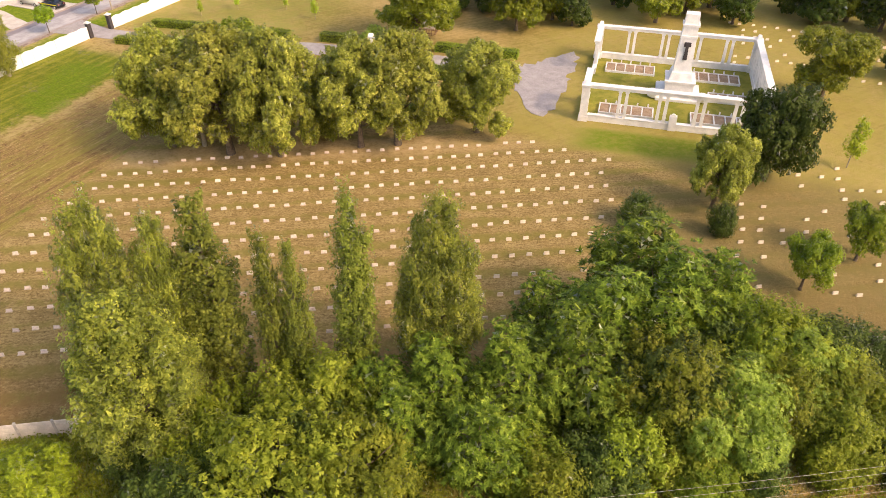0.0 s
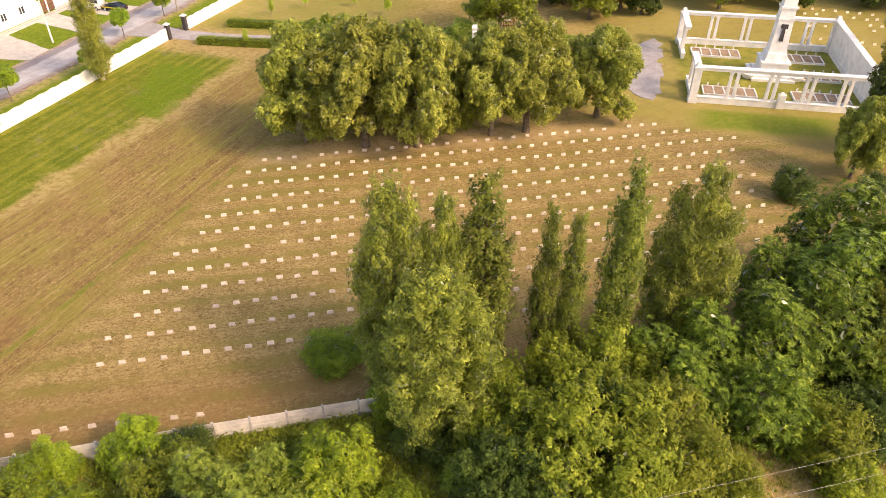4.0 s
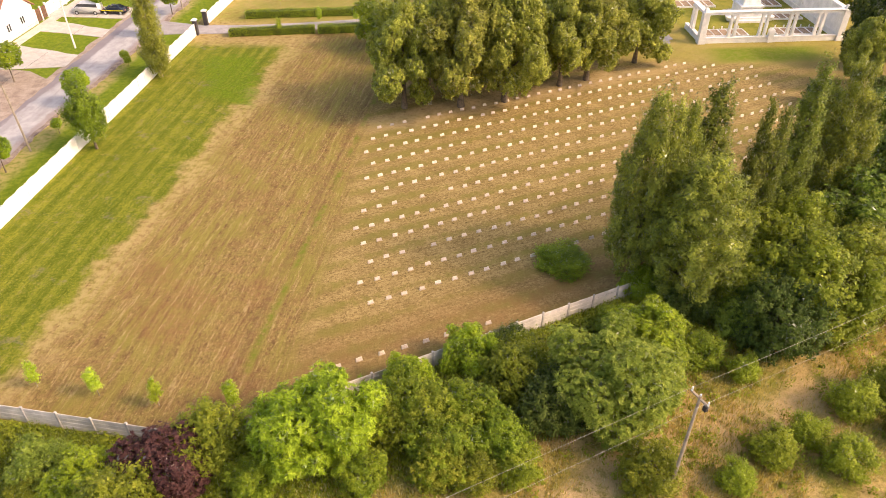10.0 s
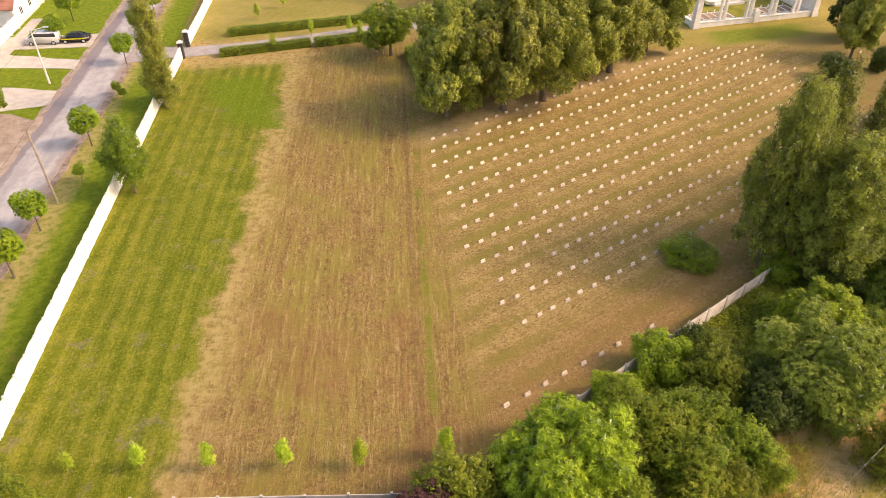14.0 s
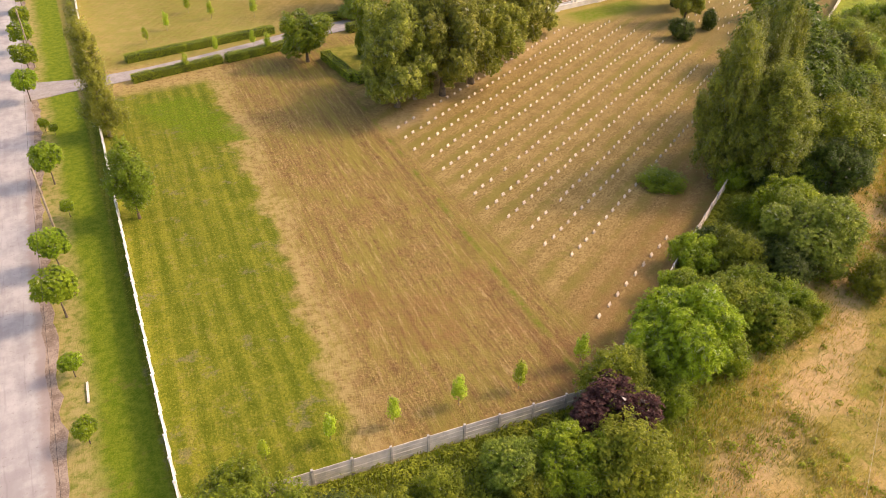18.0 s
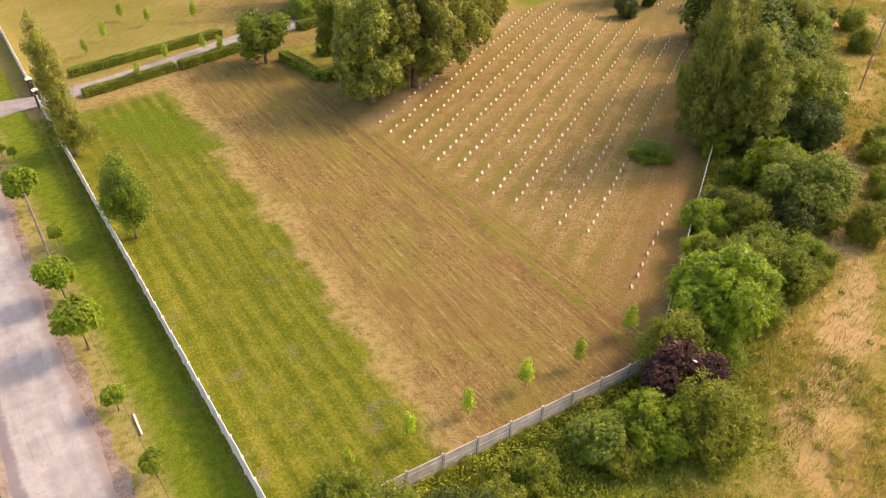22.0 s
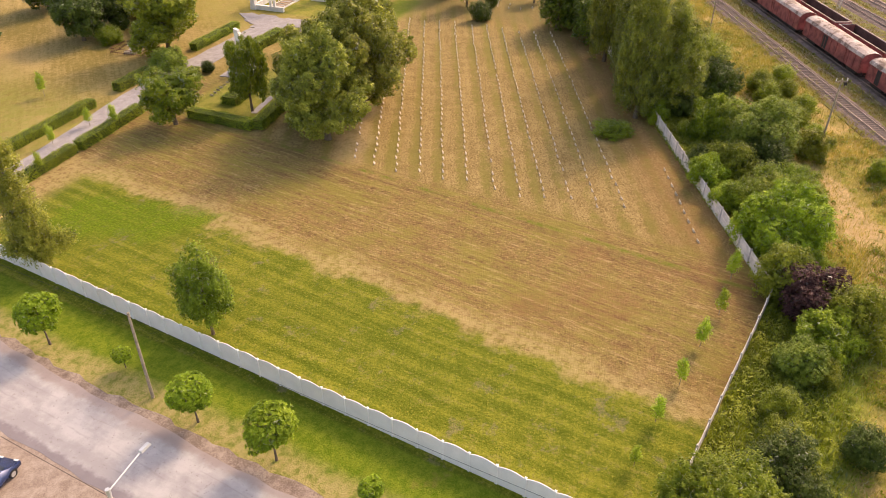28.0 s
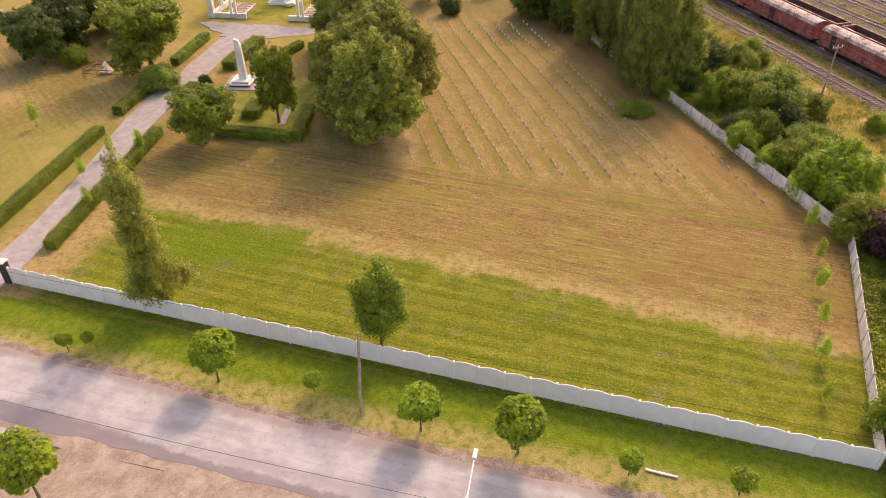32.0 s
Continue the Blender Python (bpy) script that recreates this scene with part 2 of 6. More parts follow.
    base = m.mix(m.mul(m.mul(lushx, lushy), m.step(m.add(m.mul(mid, 0.5), m.mul(stroke_y, 0.5)), 0.3, 0.62, 0.0, 0.95)), base, m.mix(m.step(fleck, 0.4, 0.6), (0.075, 0.12, 0.006), (0.17, 0.26, 0.012)))
    # lawn before the pergola, and the lawns past the drive
    nst = m.noise(m.vec(m.mul(m.add(m.mul(x, 0.6), m.mul(y, 0.8)), 0.12), m.mul(m.sub(m.mul(x, 0.8), m.mul(y, 0.6)), 1.4)), 1.0, 4, 0.7)
    ylawn = m.mix(m.step(m.add(m.mul(mid, 0.4), m.add(m.mul(big, 0.5), m.mul(nst, 0.3))), 0.48, 0.74), (0.235, 0.175, 0.048), (0.45, 0.315, 0.128))
    north = m.step(m.sub(m.add(y, m.mul(wobm, 0.5)), m.add(m.mul(m.step(x, -62.0, -30.0), -12.0), 84.0)), 0.0, 4.0)
    ylawn = m.mix(m.step(fleck, 0.47, 0.36, 0.0, 0.5), ylawn, (0.12, 0.1, 0.02))
    ylawn = m.mix(m.mul(m.step(x, -40.0, -26.0), m.step(spots, 0.35, 0.6, 0.4, 0.8)), ylawn, (0.34, 0.28, 0.07))
    ylawn = m.mix(m.mul(m.step(m.add(x, wobm), -60.0, -74.0), m.step(m.add(m.mul(mid, 0.4), m.mul(spots, 0.6)), 0.36, 0.6, 0.2, 0.75)), ylawn, (0.25, 0.245, 0.05))
    base = m.mix(north, base, ylawn)
    garden = m.mul(m.mul(m.step(x, -64.5, -63.0), m.step(x, -44.0, -47.0)), m.mul(m.step(m.sub(y, m.mul(m.add(x, 63.6), 0.25)), 66.0, 67.0), m.step(y, 82.0, 80.0)))
    base = m.mix(m.mul(garden, m.step(mid, 0.25, 0.5, 0.5, 0.95)), base, m.mix(m.step(spots, 0.4, 0.6), (0.17, 0.18, 0.025), (0.27, 0.25, 0.05)))
    px, py = m.add(x, 18.3), m.sub(y, 81.6)
    pa, pb = m.add(m.mul(px, 0.991), m.mul(py, 0.132)), m.sub(m.mul(py, 0.991), m.mul(px, 0.132))
    inside = m.mul(m.mul(m.step(pa, -1.5, 0.0), m.step(pa, 24.0, 22.6)), m.mul(m.step(pb, -0.5, 0.5), m.step(pb, 22.5, 21.4)))
    base = m.mix(m.mul(inside, m.step(mid, 0.3, 0.6, 0.5, 0.95)), base, m.mix(m.step(spots, 0.4, 0.6), (0.19, 0.205, 0.025), (0.3, 0.27, 0.05)))
    vl = m.sub(y, m.add(m.mul(x, 0.13), 80.0))
    lawn2 = m.mul(m.mul(m.step(m.add(vl, m.mul(wobm, 0.4)), -4.5, -2.5), m.step(vl, 2.5, 1.0)), m.mul(m.step(x, -20.0, -15.0), m.step(x, 2.0, -4.0)))
    base = m.mix(m.mul(lawn2, m.step(mid, 0.3, 0.6, 0.5, 1.0)), base, (0.17, 0.215, 0.02))
    east = m.mul(m.step(m.add(x, m.mul(wobm, 0.6)), -9.0, -3.0), m.step(m.add(y, m.mul(wobm, 0.5)), 79.0, 74.0))
    base = m.mix(m.mul(east, m.step(m.add(m.mul(mid, 0.5), m.mul(spots, 0.5)), 0.38, 0.6, 0.45, 0.85)), base, (0.215, 0.165, 0.06))
    # the roadside verge and all past the road
    rv = m.mix(m.step(m.add(m.mul(mid, 0.6), m.mul(fine, 0.4)), 0.35, 0.65), (0.1, 0.165, 0.008), (0.225, 0.265, 0.025))
    dry = m.mul(m.mul(m.step(m.add(x, m.mul(wobm, 0.5)), -102.4, -104.2), m.step(x, -112.8, -111.8)), m.step(mid, 0.3, 0.62, 0.2, 0.9))
    rv = m.mix(dry, rv, (0.42, 0.32, 0.13))
    rv = m.mix(m.mul(m.step(spots, 0.56, 0.7, 0.0, 0.6), m.step(y, 30.0, 12.0)), rv, (0.28, 0.18, 0.06))
    base = m.mix(m.step(x, -99.3, -99.7), base, rv)
    # meadow outside the wall
    wy = m.math("MAXIMUM", m.add(m.mul(x, -0.096), -4.65), m.add(m.mul(x, 0.587), 42.7))
    out = m.step(m.sub(y, wy), 0.1, -0.1)
    mead = m.mix(m.step(m.add(m.mul(mid, 0.5), m.mul(fine, 0.5)), 0.35, 0.66), (0.225, 0.19, 0.04), (0.43, 0.325, 0.1))
    patch = m.noise(p, 0.13, 4, 0.6)
    far = m.step(m.sub(wy, y), 6.0, 12.0)
    mead = m.mix(m.mul(m.step(m.add(patch, m.mul(mid, 0.25)), 0.57, 0.7), far), mead, (0.5, 0.34, 0.14))
    near = m.mix(m.step(m.add(m.mul(mid, 0.5), m.mul(fine, 0.5)), 0.35, 0.66), (0.17, 0.22, 0.02), (0.33, 0.38, 0.055))
    lumps = m.noise(p, 0.55, 5, 0.7)
    near = m.mix(m.step(lumps, 0.5, 0.62, 0.0, 0.7), near, (0.09, 0.13, 0.012))
    mead = m.mix(m.step(m.add(m.sub(wy, y), wobm), 7.0, 12.0), near, mead)
    mead = m.mix(m.step(lumps, 0.52, 0.64, 0.0, 0.75), mead, (0.21, 0.225, 0.028))
    mead = m.mix(m.step(fleck, 0.48, 0.36, 0.0, 0.7), mead, (0.12, 0.1, 0.02))
    mead = m.mix(m.step(stroke_u, 0.46, 0.34, 0.0, 0.7), mead, (0.14, 0.13, 0.025))
    mead = m.mix(m.step(m.add(m.mul(stroke_u, 0.5), m.mul(fleck, 0.5)), 0.54, 0.64, 0.0, 0.7), mead, (0.56, 0.44, 0.17))
    way = m.math("MAXIMUM", m.add(m.mul(x, 0.28), 10.2), m.math("MINIMUM", m.add(m.mul(x, 0.72), 31.6), m.add(m.mul(x, 0.515), 22.9)))
    trk = m.math("ABSOLUTE", m.sub(y, way))
    trod = m.mul(m.step(m.add(trk, m.mul(wobm, 0.8)), 2.6, 0.9), m.mul(m.step(x, -70.0, -62.0), m.step(x, -14.0, -34.0)))
    mead = m.mix(m.mul(trod, m.step(m.add(m.mul(mid, 0.5), m.mul(fleck, 0.5)), 0.42, 0.54, 0.2, 0.9)), mead, (0.54, 0.37, 0.19))
    base = m.mix(out, base, mead)
    height = m.add(m.add(m.mul(fine, 0.5), m.mul(mid, 0.5)), m.mul(stroke_y, 0.8))
    return m.done(base, 0.95, 0.0, m.bump(height, 0.8, 0.16), 0.1)


def road_material():
    m = Mat("worn_asphalt")
    p = m.pos()
    x, y, z = m.xyz(p)
    lane = m.noise(m.vec(m.mul(x, 0.6), m.mul(y, 0.12)), 1.0, 5, 0.65)
    spot = m.noise(p, 0.42, 5, 0.65)
    fine = m.noise(p, 14.0, 4, 0.7)
    f = m.add(m.add(m.mul(lane, 0.4), m.mul(spot, 0.5)), m.mul(fine, 0.12))
    c = m.mix(m.step(f, 0.42, 0.62), (0.36, 0.328, 0.325), (0.49, 0.458, 0.445))
    edge = m.add(x, m.mul(m.sub(m.noise(p, 0.7, 5, 0.7), 0.5), 1.3))
    edge = m.add(edge, m.step(y, 48.0, 66.0, 0.0, -0.95))
    c = m.mix(m.step(edge, -107.2, -106.5, 0.0, 0.6), c, (0.29, 0.21, 0.18))
    xs = m.add(x, m.mul(m.sub(m.noise(p, 0.22, 3), 0.5), 0.8))
    for seam, w in ((-109.1, 0.05), (-107.6, 0.03), (-110.2, 0.04)):
        line = m.step(m.math("ABSOLUTE", m.sub(xs, seam)), w * 2, w * 0.5)
        c = m.mix(m.mul(line, m.step(m.noise(p, 0.3, 3), 0.47, 0.6, 0.0, 0.22)), c, (0.2, 0.165, 0.16))
    c = m.mix(m.step(edge, -110.8, -111.3, 0.0, 0.8), c, (0.21, 0.175, 0.185))
    worn = m.noise(p, 0.3, 3, 0.6)
    c = m.mix(m.step(worn, 0.57, 0.64, 0.0, 0.28), c, (0.3, 0.255, 0.255))
    chips = m.noise(p, 3.2, 4, 0.75)
    c = m.mix(m.step(chips, 0.61, 0.66, 0.0, 0.5), c, (0.22, 0.18, 0.17))
    return m.done(c, 0.9, 0.0, m.bump(fine, 0.3, 0.01), 0.2)


def mask_soil(name, dark, light):
    m = Mat(name)
    p = m.pos()
    f = m.add(m.mul(m.noise(p, 0.8, 5, 0.7), 0.6), m.mul(m.noise(p, 12.0, 3), 0.4))
    return m.done(m.mix(m.step(f, 0.35, 0.65), dark, light), 0.95, 0.0, m.bump(f, 0.7, 0.06), 0.1)


GROUND = ground_material()
ROAD = road_material()
SOIL = mask_soil("dusty_soil", (0.26, 0.19, 0.15), (0.47, 0.37, 0.295))
SOILDARK = mask_soil("trodden_soil", (0.17, 0.12, 0.095), (0.42, 0.325, 0.26))
GRAVEL = mask_soil("pale_gravel", (0.29, 0.26, 0.25), (0.43, 0.385, 0.37))
PAVING = mask_soil("pale_concrete", (0.46, 0.4, 0.34), (0.62, 0.56, 0.49))
BALLAST = mask_soil("ballast", (0.135, 0.098, 0.085), (0.27, 0.205, 0.18))
WHITEWALL = plain("white_render", (0.86, 0.83, 0.81), 0.8, vary=0.06, scale=0.8, bump=0.1)
CONCRETE = plain("grey_concrete", (0.76, 0.68, 0.62), 0.9, vary=0.2, scale=1.2)
# Posts darker than the boards, partly toned for shade on the inner face.
POSTGREY = plain("shade_toned_post", (0.54, 0.49, 0.46), 0.9, vary=0.25, scale=2.0)
STONE = plain("pale_limestone", (0.8, 0.76, 0.72), 0.8, vary=0.14, scale=0.9)
WIREGREY = plain("dull_wire", (0.55, 0.5, 0.44), 0.6, 0.3)
GRAVESTONE = Mat("gravestone")
_p = GRAVESTONE.pos()
_f = GRAVESTONE.add(GRAVESTONE.mul(GRAVESTONE.rand(), 0.6), GRAVESTONE.mul(GRAVESTONE.noise(_p, 6.0, 4), 0.5))
GRAVESTONE = GRAVESTONE.done(GRAVESTONE.mix(GRAVESTONE.step(_f, 0.1, 0.85), (0.46, 0.37, 0.28), (0.74, 0.63, 0.5)), 0.85)
PLINTH = plain("weathered_plinth", (0.46, 0.37, 0.27), 0.9)
BARK = plain("bark", (0.16, 0.12, 0.085), 0.95, vary=0.4, scale=4.0, bump=0.8)
PALEBARK = plain("pale_bark", (0.34, 0.28, 0.21), 0.95, vary=0.35, scale=4.0, bump=0.6)
WOOD = plain("grey_weathered_wood", (0.36, 0.29, 0.22), 0.9, vary=0.3, scale=2.0)
DARKSTONE = plain("dark_brick_pier", (0.06, 0.05, 0.05), 0.8)
STEEL = plain("rail_steel", (0.3, 0.22, 0.19), 0.5, 0.4, vary=0.3)
GALV = plain("galvanised_steel", (0.62, 0.62, 0.62), 0.45, 0.5, vary=0.1)
RUST = plain("rusty_iron", (0.16, 0.08, 0.05), 0.8, vary=0.4)
WAGONRED = plain("faded_red_paint", (0.33, 0.095, 0.085), 0.7, vary=0.45, scale=0.9)
WAGONROOF = Mat("worn_wagon_roof")
_r = WAGONROOF.pos()
_h = WAGONROOF.add(WAGONROOF.mul(WAGONROOF.noise(_r, 0.55, 5, 0.7), 0.75), WAGONROOF.mul(WAGONROOF.noise(_r, 5.0, 3), 0.25))
_c = WAGONROOF.mix(WAGONROOF.step(_h, 0.44, 0.5), (0.2, 0.13, 0.105), (0.46, 0.35, 0.31))
WAGONROOF = WAGONROOF.done(WAGONROOF.mix(WAGONROOF.step(_h, 0.56, 0.6), _c, (0.68, 0.58, 0.53)), 0.75)
WAGONDARK = plain("wagon_underframe", (0.05, 0.04, 0.038), 0.8)
GONDOLAIN = plain("rusty_inside", (0.12, 0.06, 0.05), 0.9, vary=0.4, scale=0.6)
SLEEPER = plain("sleeper", (0.15, 0.115, 0.1), 0.95)
TILES = plain("clay_roof_tiles", (0.38, 0.17, 0.12), 0.8, vary=0.25, scale=0.5)
GLASSDARK = plain("window_glass", (0.05, 0.055, 0.065), 0.1, 0.0, vary=0.1, spec=0.6)
FRAMEBROWN = plain("brown_paint", (0.16, 0.08, 0.05), 0.6)
WHITEPAINT = plain("white_paint", (0.8, 0.79, 0.77), 0.5, vary=0.05)
BLACKPLASTIC = plain("black_rubber", (0.02, 0.02, 0.022), 0.7)
CARBLUE = plain("car_blue", (0.03, 0.05, 0.14), 0.25, 0.3, vary=0.08, spec=0.6)
CARSILVER = plain("car_silver", (0.74, 0.74, 0.74), 0.3, 0.2, vary=0.05, spec=0.6)
CARBLACK = plain("car_black", (0.02, 0.022, 0.03), 0.25, 0.2, vary=0.05, spec=0.6)
CARYELLOW = plain("car_yellow", (0.75, 0.65, 0.02), 0.35, 0.0, vary=0.05)
L_LIME = leafy("lime_leaves", (0.0728, 0.0918, 0.0179), (0.213, 0.249, 0.0494), (0.5, 0.53, 0.16), 0.4)
L_POPLAR = leafy("poplar_leaves", (0.0545, 0.076, 0.0162), (0.127, 0.16, 0.0315), (0.244, 0.28, 0.063), 0.42)
L_WILLOW = leafy("grey_poplar_leaves", (0.061, 0.0818, 0.0176), (0.171, 0.208, 0.044), (0.378, 0.409, 0.0935), 0.48)
L_BRIGHT = leafy("walnut_leaves", (0.026, 0.048, 0.007), (0.09, 0.148, 0.018), (0.26, 0.34, 0.055), 0.25, 1.2)
L_ASH = leafy("ash_leaves", (0.085, 0.135, 0.014), (0.212, 0.3, 0.029), (0.375, 0.46, 0.062), 0.42)
L_SHRUB = leafy("shrub_leaves", (0.0678, 0.115, 0.0141), (0.164, 0.23, 0.0272), (0.304, 0.367, 0.0522), 0.52)
L_OLIVE = leafy("olive_shrub_leaves", (0.0789, 0.109, 0.0141), (0.183, 0.225, 0.0301), (0.343, 0.377, 0.0684), 0.52)
L_YELLOW = leafy("yellow_green_leaves", (0.095, 0.135, 0.016), (0.204, 0.265, 0.032), (0.342, 0.4, 0.066), 0.42)
L_PALE = leafy("pale_poplar_leaves", (0.115, 0.142, 0.0315), (0.253, 0.295, 0.063), (0.437, 0.472, 0.126), 0.5)
L_GREY = leafy("grey_green_leaves", (0.0896, 0.146, 0.0253), (0.211, 0.294, 0.0579), (0.381, 0.464, 0.116), 0.52)
L_PLUM = leafy("plum_leaves", (0.03, 0.013, 0.018), (0.066, 0.031, 0.036), (0.125, 0.066, 0.07), 0.2, 1.6)
L_DARK = leafy("dark_leaves", (0.0295, 0.0541, 0.0117), (0.0631, 0.0984, 0.0216), (0.111, 0.152, 0.0342))
L_GLOBE = leafy("globe_maple_leaves", (0.0952, 0.161, 0.015), (0.196, 0.287, 0.028), (0.336, 0.437, 0.055), 0.48)
L_HEDGE = leafy("hedge_leaves", (0.095, 0.145, 0.015), (0.19, 0.265, 0.027), (0.31, 0.385, 0.053))
L_MAPLE = leafy("maple_leaves", (0.06, 0.105, 0.012), (0.135, 0.205, 0.025), (0.25, 0.34, 0.05), 0.5)
L_SAPLING = leafy("sapling_leaves", (0.16, 0.24, 0.02), (0.27, 0.37, 0.042), (0.37, 0.46, 0.078), 0.35)
L_BLOSSOM = leafy("blossom", (0.5, 0.5, 0.4), (0.68, 0.68, 0.56), (0.8, 0.8, 0.7), 0.2)
PLAQUE = plain("worn_plaque", (0.62, 0.5, 0.41), 0.8, vary=0.2, scale=5.0)
L_GRASS = leafy("meadow_grass", (0.17, 0.18, 0.04), (0.33, 0.3, 0.085), (0.5, 0.41, 0.16), 0.4, 0.2)
L_WEED = leafy("green_weeds", (0.12, 0.18, 0.022), (0.21, 0.28, 0.04), (0.33, 0.38, 0.08), 0.45, 0.35)
L_SIDING = leafy("siding_grass", (0.1, 0.09, 0.026), (0.19, 0.16, 0.052), (0.3, 0.235, 0.1), 0.35, 0.4)
L_HERB = leafy("weed_leaves", (0.0747, 0.106, 0.014), (0.167, 0.207, 0.026), (0.287, 0.325, 0.05), 0.36, 0.5)
MIXEDBALLAST = Mat("weedy_ballast")
_q = MIXEDBALLAST.pos()
_g = MIXEDBALLAST.add(MIXEDBALLAST.mul(MIXEDBALLAST.noise(_q, 0.4, 5, 0.7), 0.65), MIXEDBALLAST.mul(MIXEDBALLAST.noise(_q, 5.0, 5, 0.75), 0.35))
MIXEDBALLAST = MIXEDBALLAST.done(MIXEDBALLAST.mix(MIXEDBALLAST.step(_g, 0.42, 0.54), (0.17, 0.122, 0.092), (0.165, 0.155, 0.045)), 0.95, 0.0, MIXEDBALLAST.bump(_g, 0.6, 0.08), 0.1)

# ---- mesh helpers ----
rng = np.random.default_rng(7)


def raw(name, verts, faces, material):
    """A mesh from arrays; faces are an (n, k) array of one face size."""
    verts, faces = np.asarray(verts, dtype=np.float32), np.asarray(faces, dtype=np.int32)
    me = bpy.data.meshes.new(name)
    n, k = faces.shape
    me.vertices.add(len(verts))
    me.vertices.foreach_set("co", verts.ravel())
    me.loops.add(n * k)
    me.loops.foreach_set("vertex_index", faces.ravel())
    me.polygons.add(n)
    me.polygons.foreach_set("loop_start", np.arange(0, n * k, k, dtype=np.int32))
    me.update(calc_edges=True)
    me.materials.append(material)
    return me


def shape(name, bm, material, smooth=False):
    me = bpy.data.meshes.new(name)
    bmesh.ops.recalc_face_normals(bm, faces=bm.faces)
    bm.to_mesh(me)
    bm.free()
    me.materials.append(material)
    if smooth:
        me.shade_smooth()
    return me


def under(name, me, parent, m=None, label=""):
    """An object of the mesh me under parent, at the local pose m."""
    ob = new(name, me)
    ob.parent = parent
    if m is not None:
        ob.matrix_basis = m
    if label:
        ob["label"] = label
    return ob


def part(name, bm, material, parent, label="", m=None, smooth=False):
    return under(name, shape(name, bm, material, smooth), parent, m, label)


def thing(name, x, y, z=0.0, rz=0.0, label="", category="", group="", kind="", s=(1, 1, 1)):
    ob = new(name)
    ob.matrix_basis = pose(x, y, z, 0, 0, rz) @ Matrix.Diagonal((*s, 1))
    ob.empty_display_size = 0.3
    return tagged(ob, label, category, group, kind)


def box(bm, cx, cy, cz, sx, sy, sz, rz=0.0, top=(1, 1), bevel=0.0):
    """A box by its middle and size; top: how far its upper face is drawn in."""
    c, s = math.cos(radians(rz)), math.sin(radians(rz))
    vs = []
    for k in (-1, 1):
        tx, ty = top if k > 0 else (1, 1)
        for a, b in ((-1, -1), (1, -1), (1, 1), (-1, 1)):
            px, py = a * sx / 2 * tx, b * sy / 2 * ty
            vs.append(bm.verts.new((cx + c * px - s * py, cy + s * px + c * py, cz + k * sz / 2)))
    made = [bm.faces.new([vs[i] for i in f]) for f in ((3, 2, 1, 0), (4, 5, 6, 7), (0, 1, 5, 4), (1, 2, 6, 5), (2, 3, 7, 6), (3, 0, 4, 7))]
    if bevel:
        edges = {e for f in made for e in f.edges}
        bmesh.ops.bevel(bm, geom=list(edges), offset=bevel, segments=1, affect="EDGES")
    return bm


def boxed(*args, **kw):
    return box(bmesh.new(), *args, **kw)


def rod(bm, a, b, r0, r1=None, n=8):
    """A tapered rod from a to b."""
    r1 = r0 if r1 is None else r1
    a, b = Vector(a), Vector(b)
    q = (b - a).to_track_quat("Z", "Y").to_matrix()
    rings = []
    for p, r in ((a, r0), (b, r1)):
        rings.append([bm.verts.new(p + q @ Vector((r * math.cos(2 * math.pi * i / n), r * math.sin(2 * math.pi * i / n), 0))) for i in range(n)])
    for i in range(n):
        bm.faces.new((rings[0][i], rings[0][(i + 1) % n], rings[1][(i + 1) % n], rings[1][i]))
    bm.faces.new(rings[0][::-1])
    bm.faces.new(rings[1])
    return bm


def extrude_profile(bm, pts, x0, x1):
    """A prism of the (y, z) outline pts from x0 to x1."""
    a = [bm.verts.new((x0, y, z)) for y, z in pts]
    b = [bm.verts.new((x1, y, z)) for y, z in pts]
    n = len(pts)
    for i in range(n):
        bm.faces.new((a[i], a[(i + 1) % n], b[(i + 1) % n], b[i]))
    bm.faces.new(a[::-1])
    bm.faces.new(b)
    return bm


def sheet(name, outline, z, material, label, category, step=4.0, thick=0.05):
    """A flat piece of ground with a small thickness."""
    bm = bmesh.new()
    lo = [bm.verts.new((x, y, -0.06)) for x, y in outline]
    hi = [bm.verts.new((x, y, z)) for x, y in outline]
    n = len(outline)
    for i in range(n):
        bm.faces.new((lo[i], lo[(i + 1) % n], hi[(i + 1) % n], hi[i]))
    bm.faces.new(hi)
    return tagged(new(name, shape(name, bm, material)), label, category, kind="structure")


def ragged(pts, wave, every):
    """A closed outline with points added every few metres and pushed about."""
    r = random.Random(len(pts) * 7 + int(abs(pts[0][0])))
    out = []
    for (x0, y0), (x1, y1) in zip(pts, pts[1:] + pts[:1]):
        d = math.hypot(x1 - x0, y1 - y0)
        k = max(1, int(d / every))
        for i in range(k):
            f = i / k
            out.append((x0 + f * (x1 - x0) + r.uniform(-wave, wave), y0 + f * (y1 - y0) + r.uniform(-wave, wave)))
    return out


def tube(bm, pts, r, n=5):
    """One continuous tube through the points."""
    rings = []
    for i, p in enumerate(pts):
        d = (Vector(pts[min(i + 1, len(pts) - 1)]) - Vector(pts[max(i - 1, 0)])).to_track_quat("Z", "Y").to_matrix()
        rings.append([bm.verts.new(Vector(p) + d @ Vector((r * math.cos(6.2832 * k / n), r * math.sin(6.2832 * k / n), 0))) for k in range(n)])
    for a, b in zip(rings, rings[1:]):
        for k in range(n):
            bm.faces.new((a[k], a[(k + 1) % n], b[(k + 1) % n], b[k]))
    return bm


# ---- leaves and trees ----
def unit(v):
    return v / np.maximum(np.linalg.norm(v, axis=-1, keepdims=True), 1e-6)


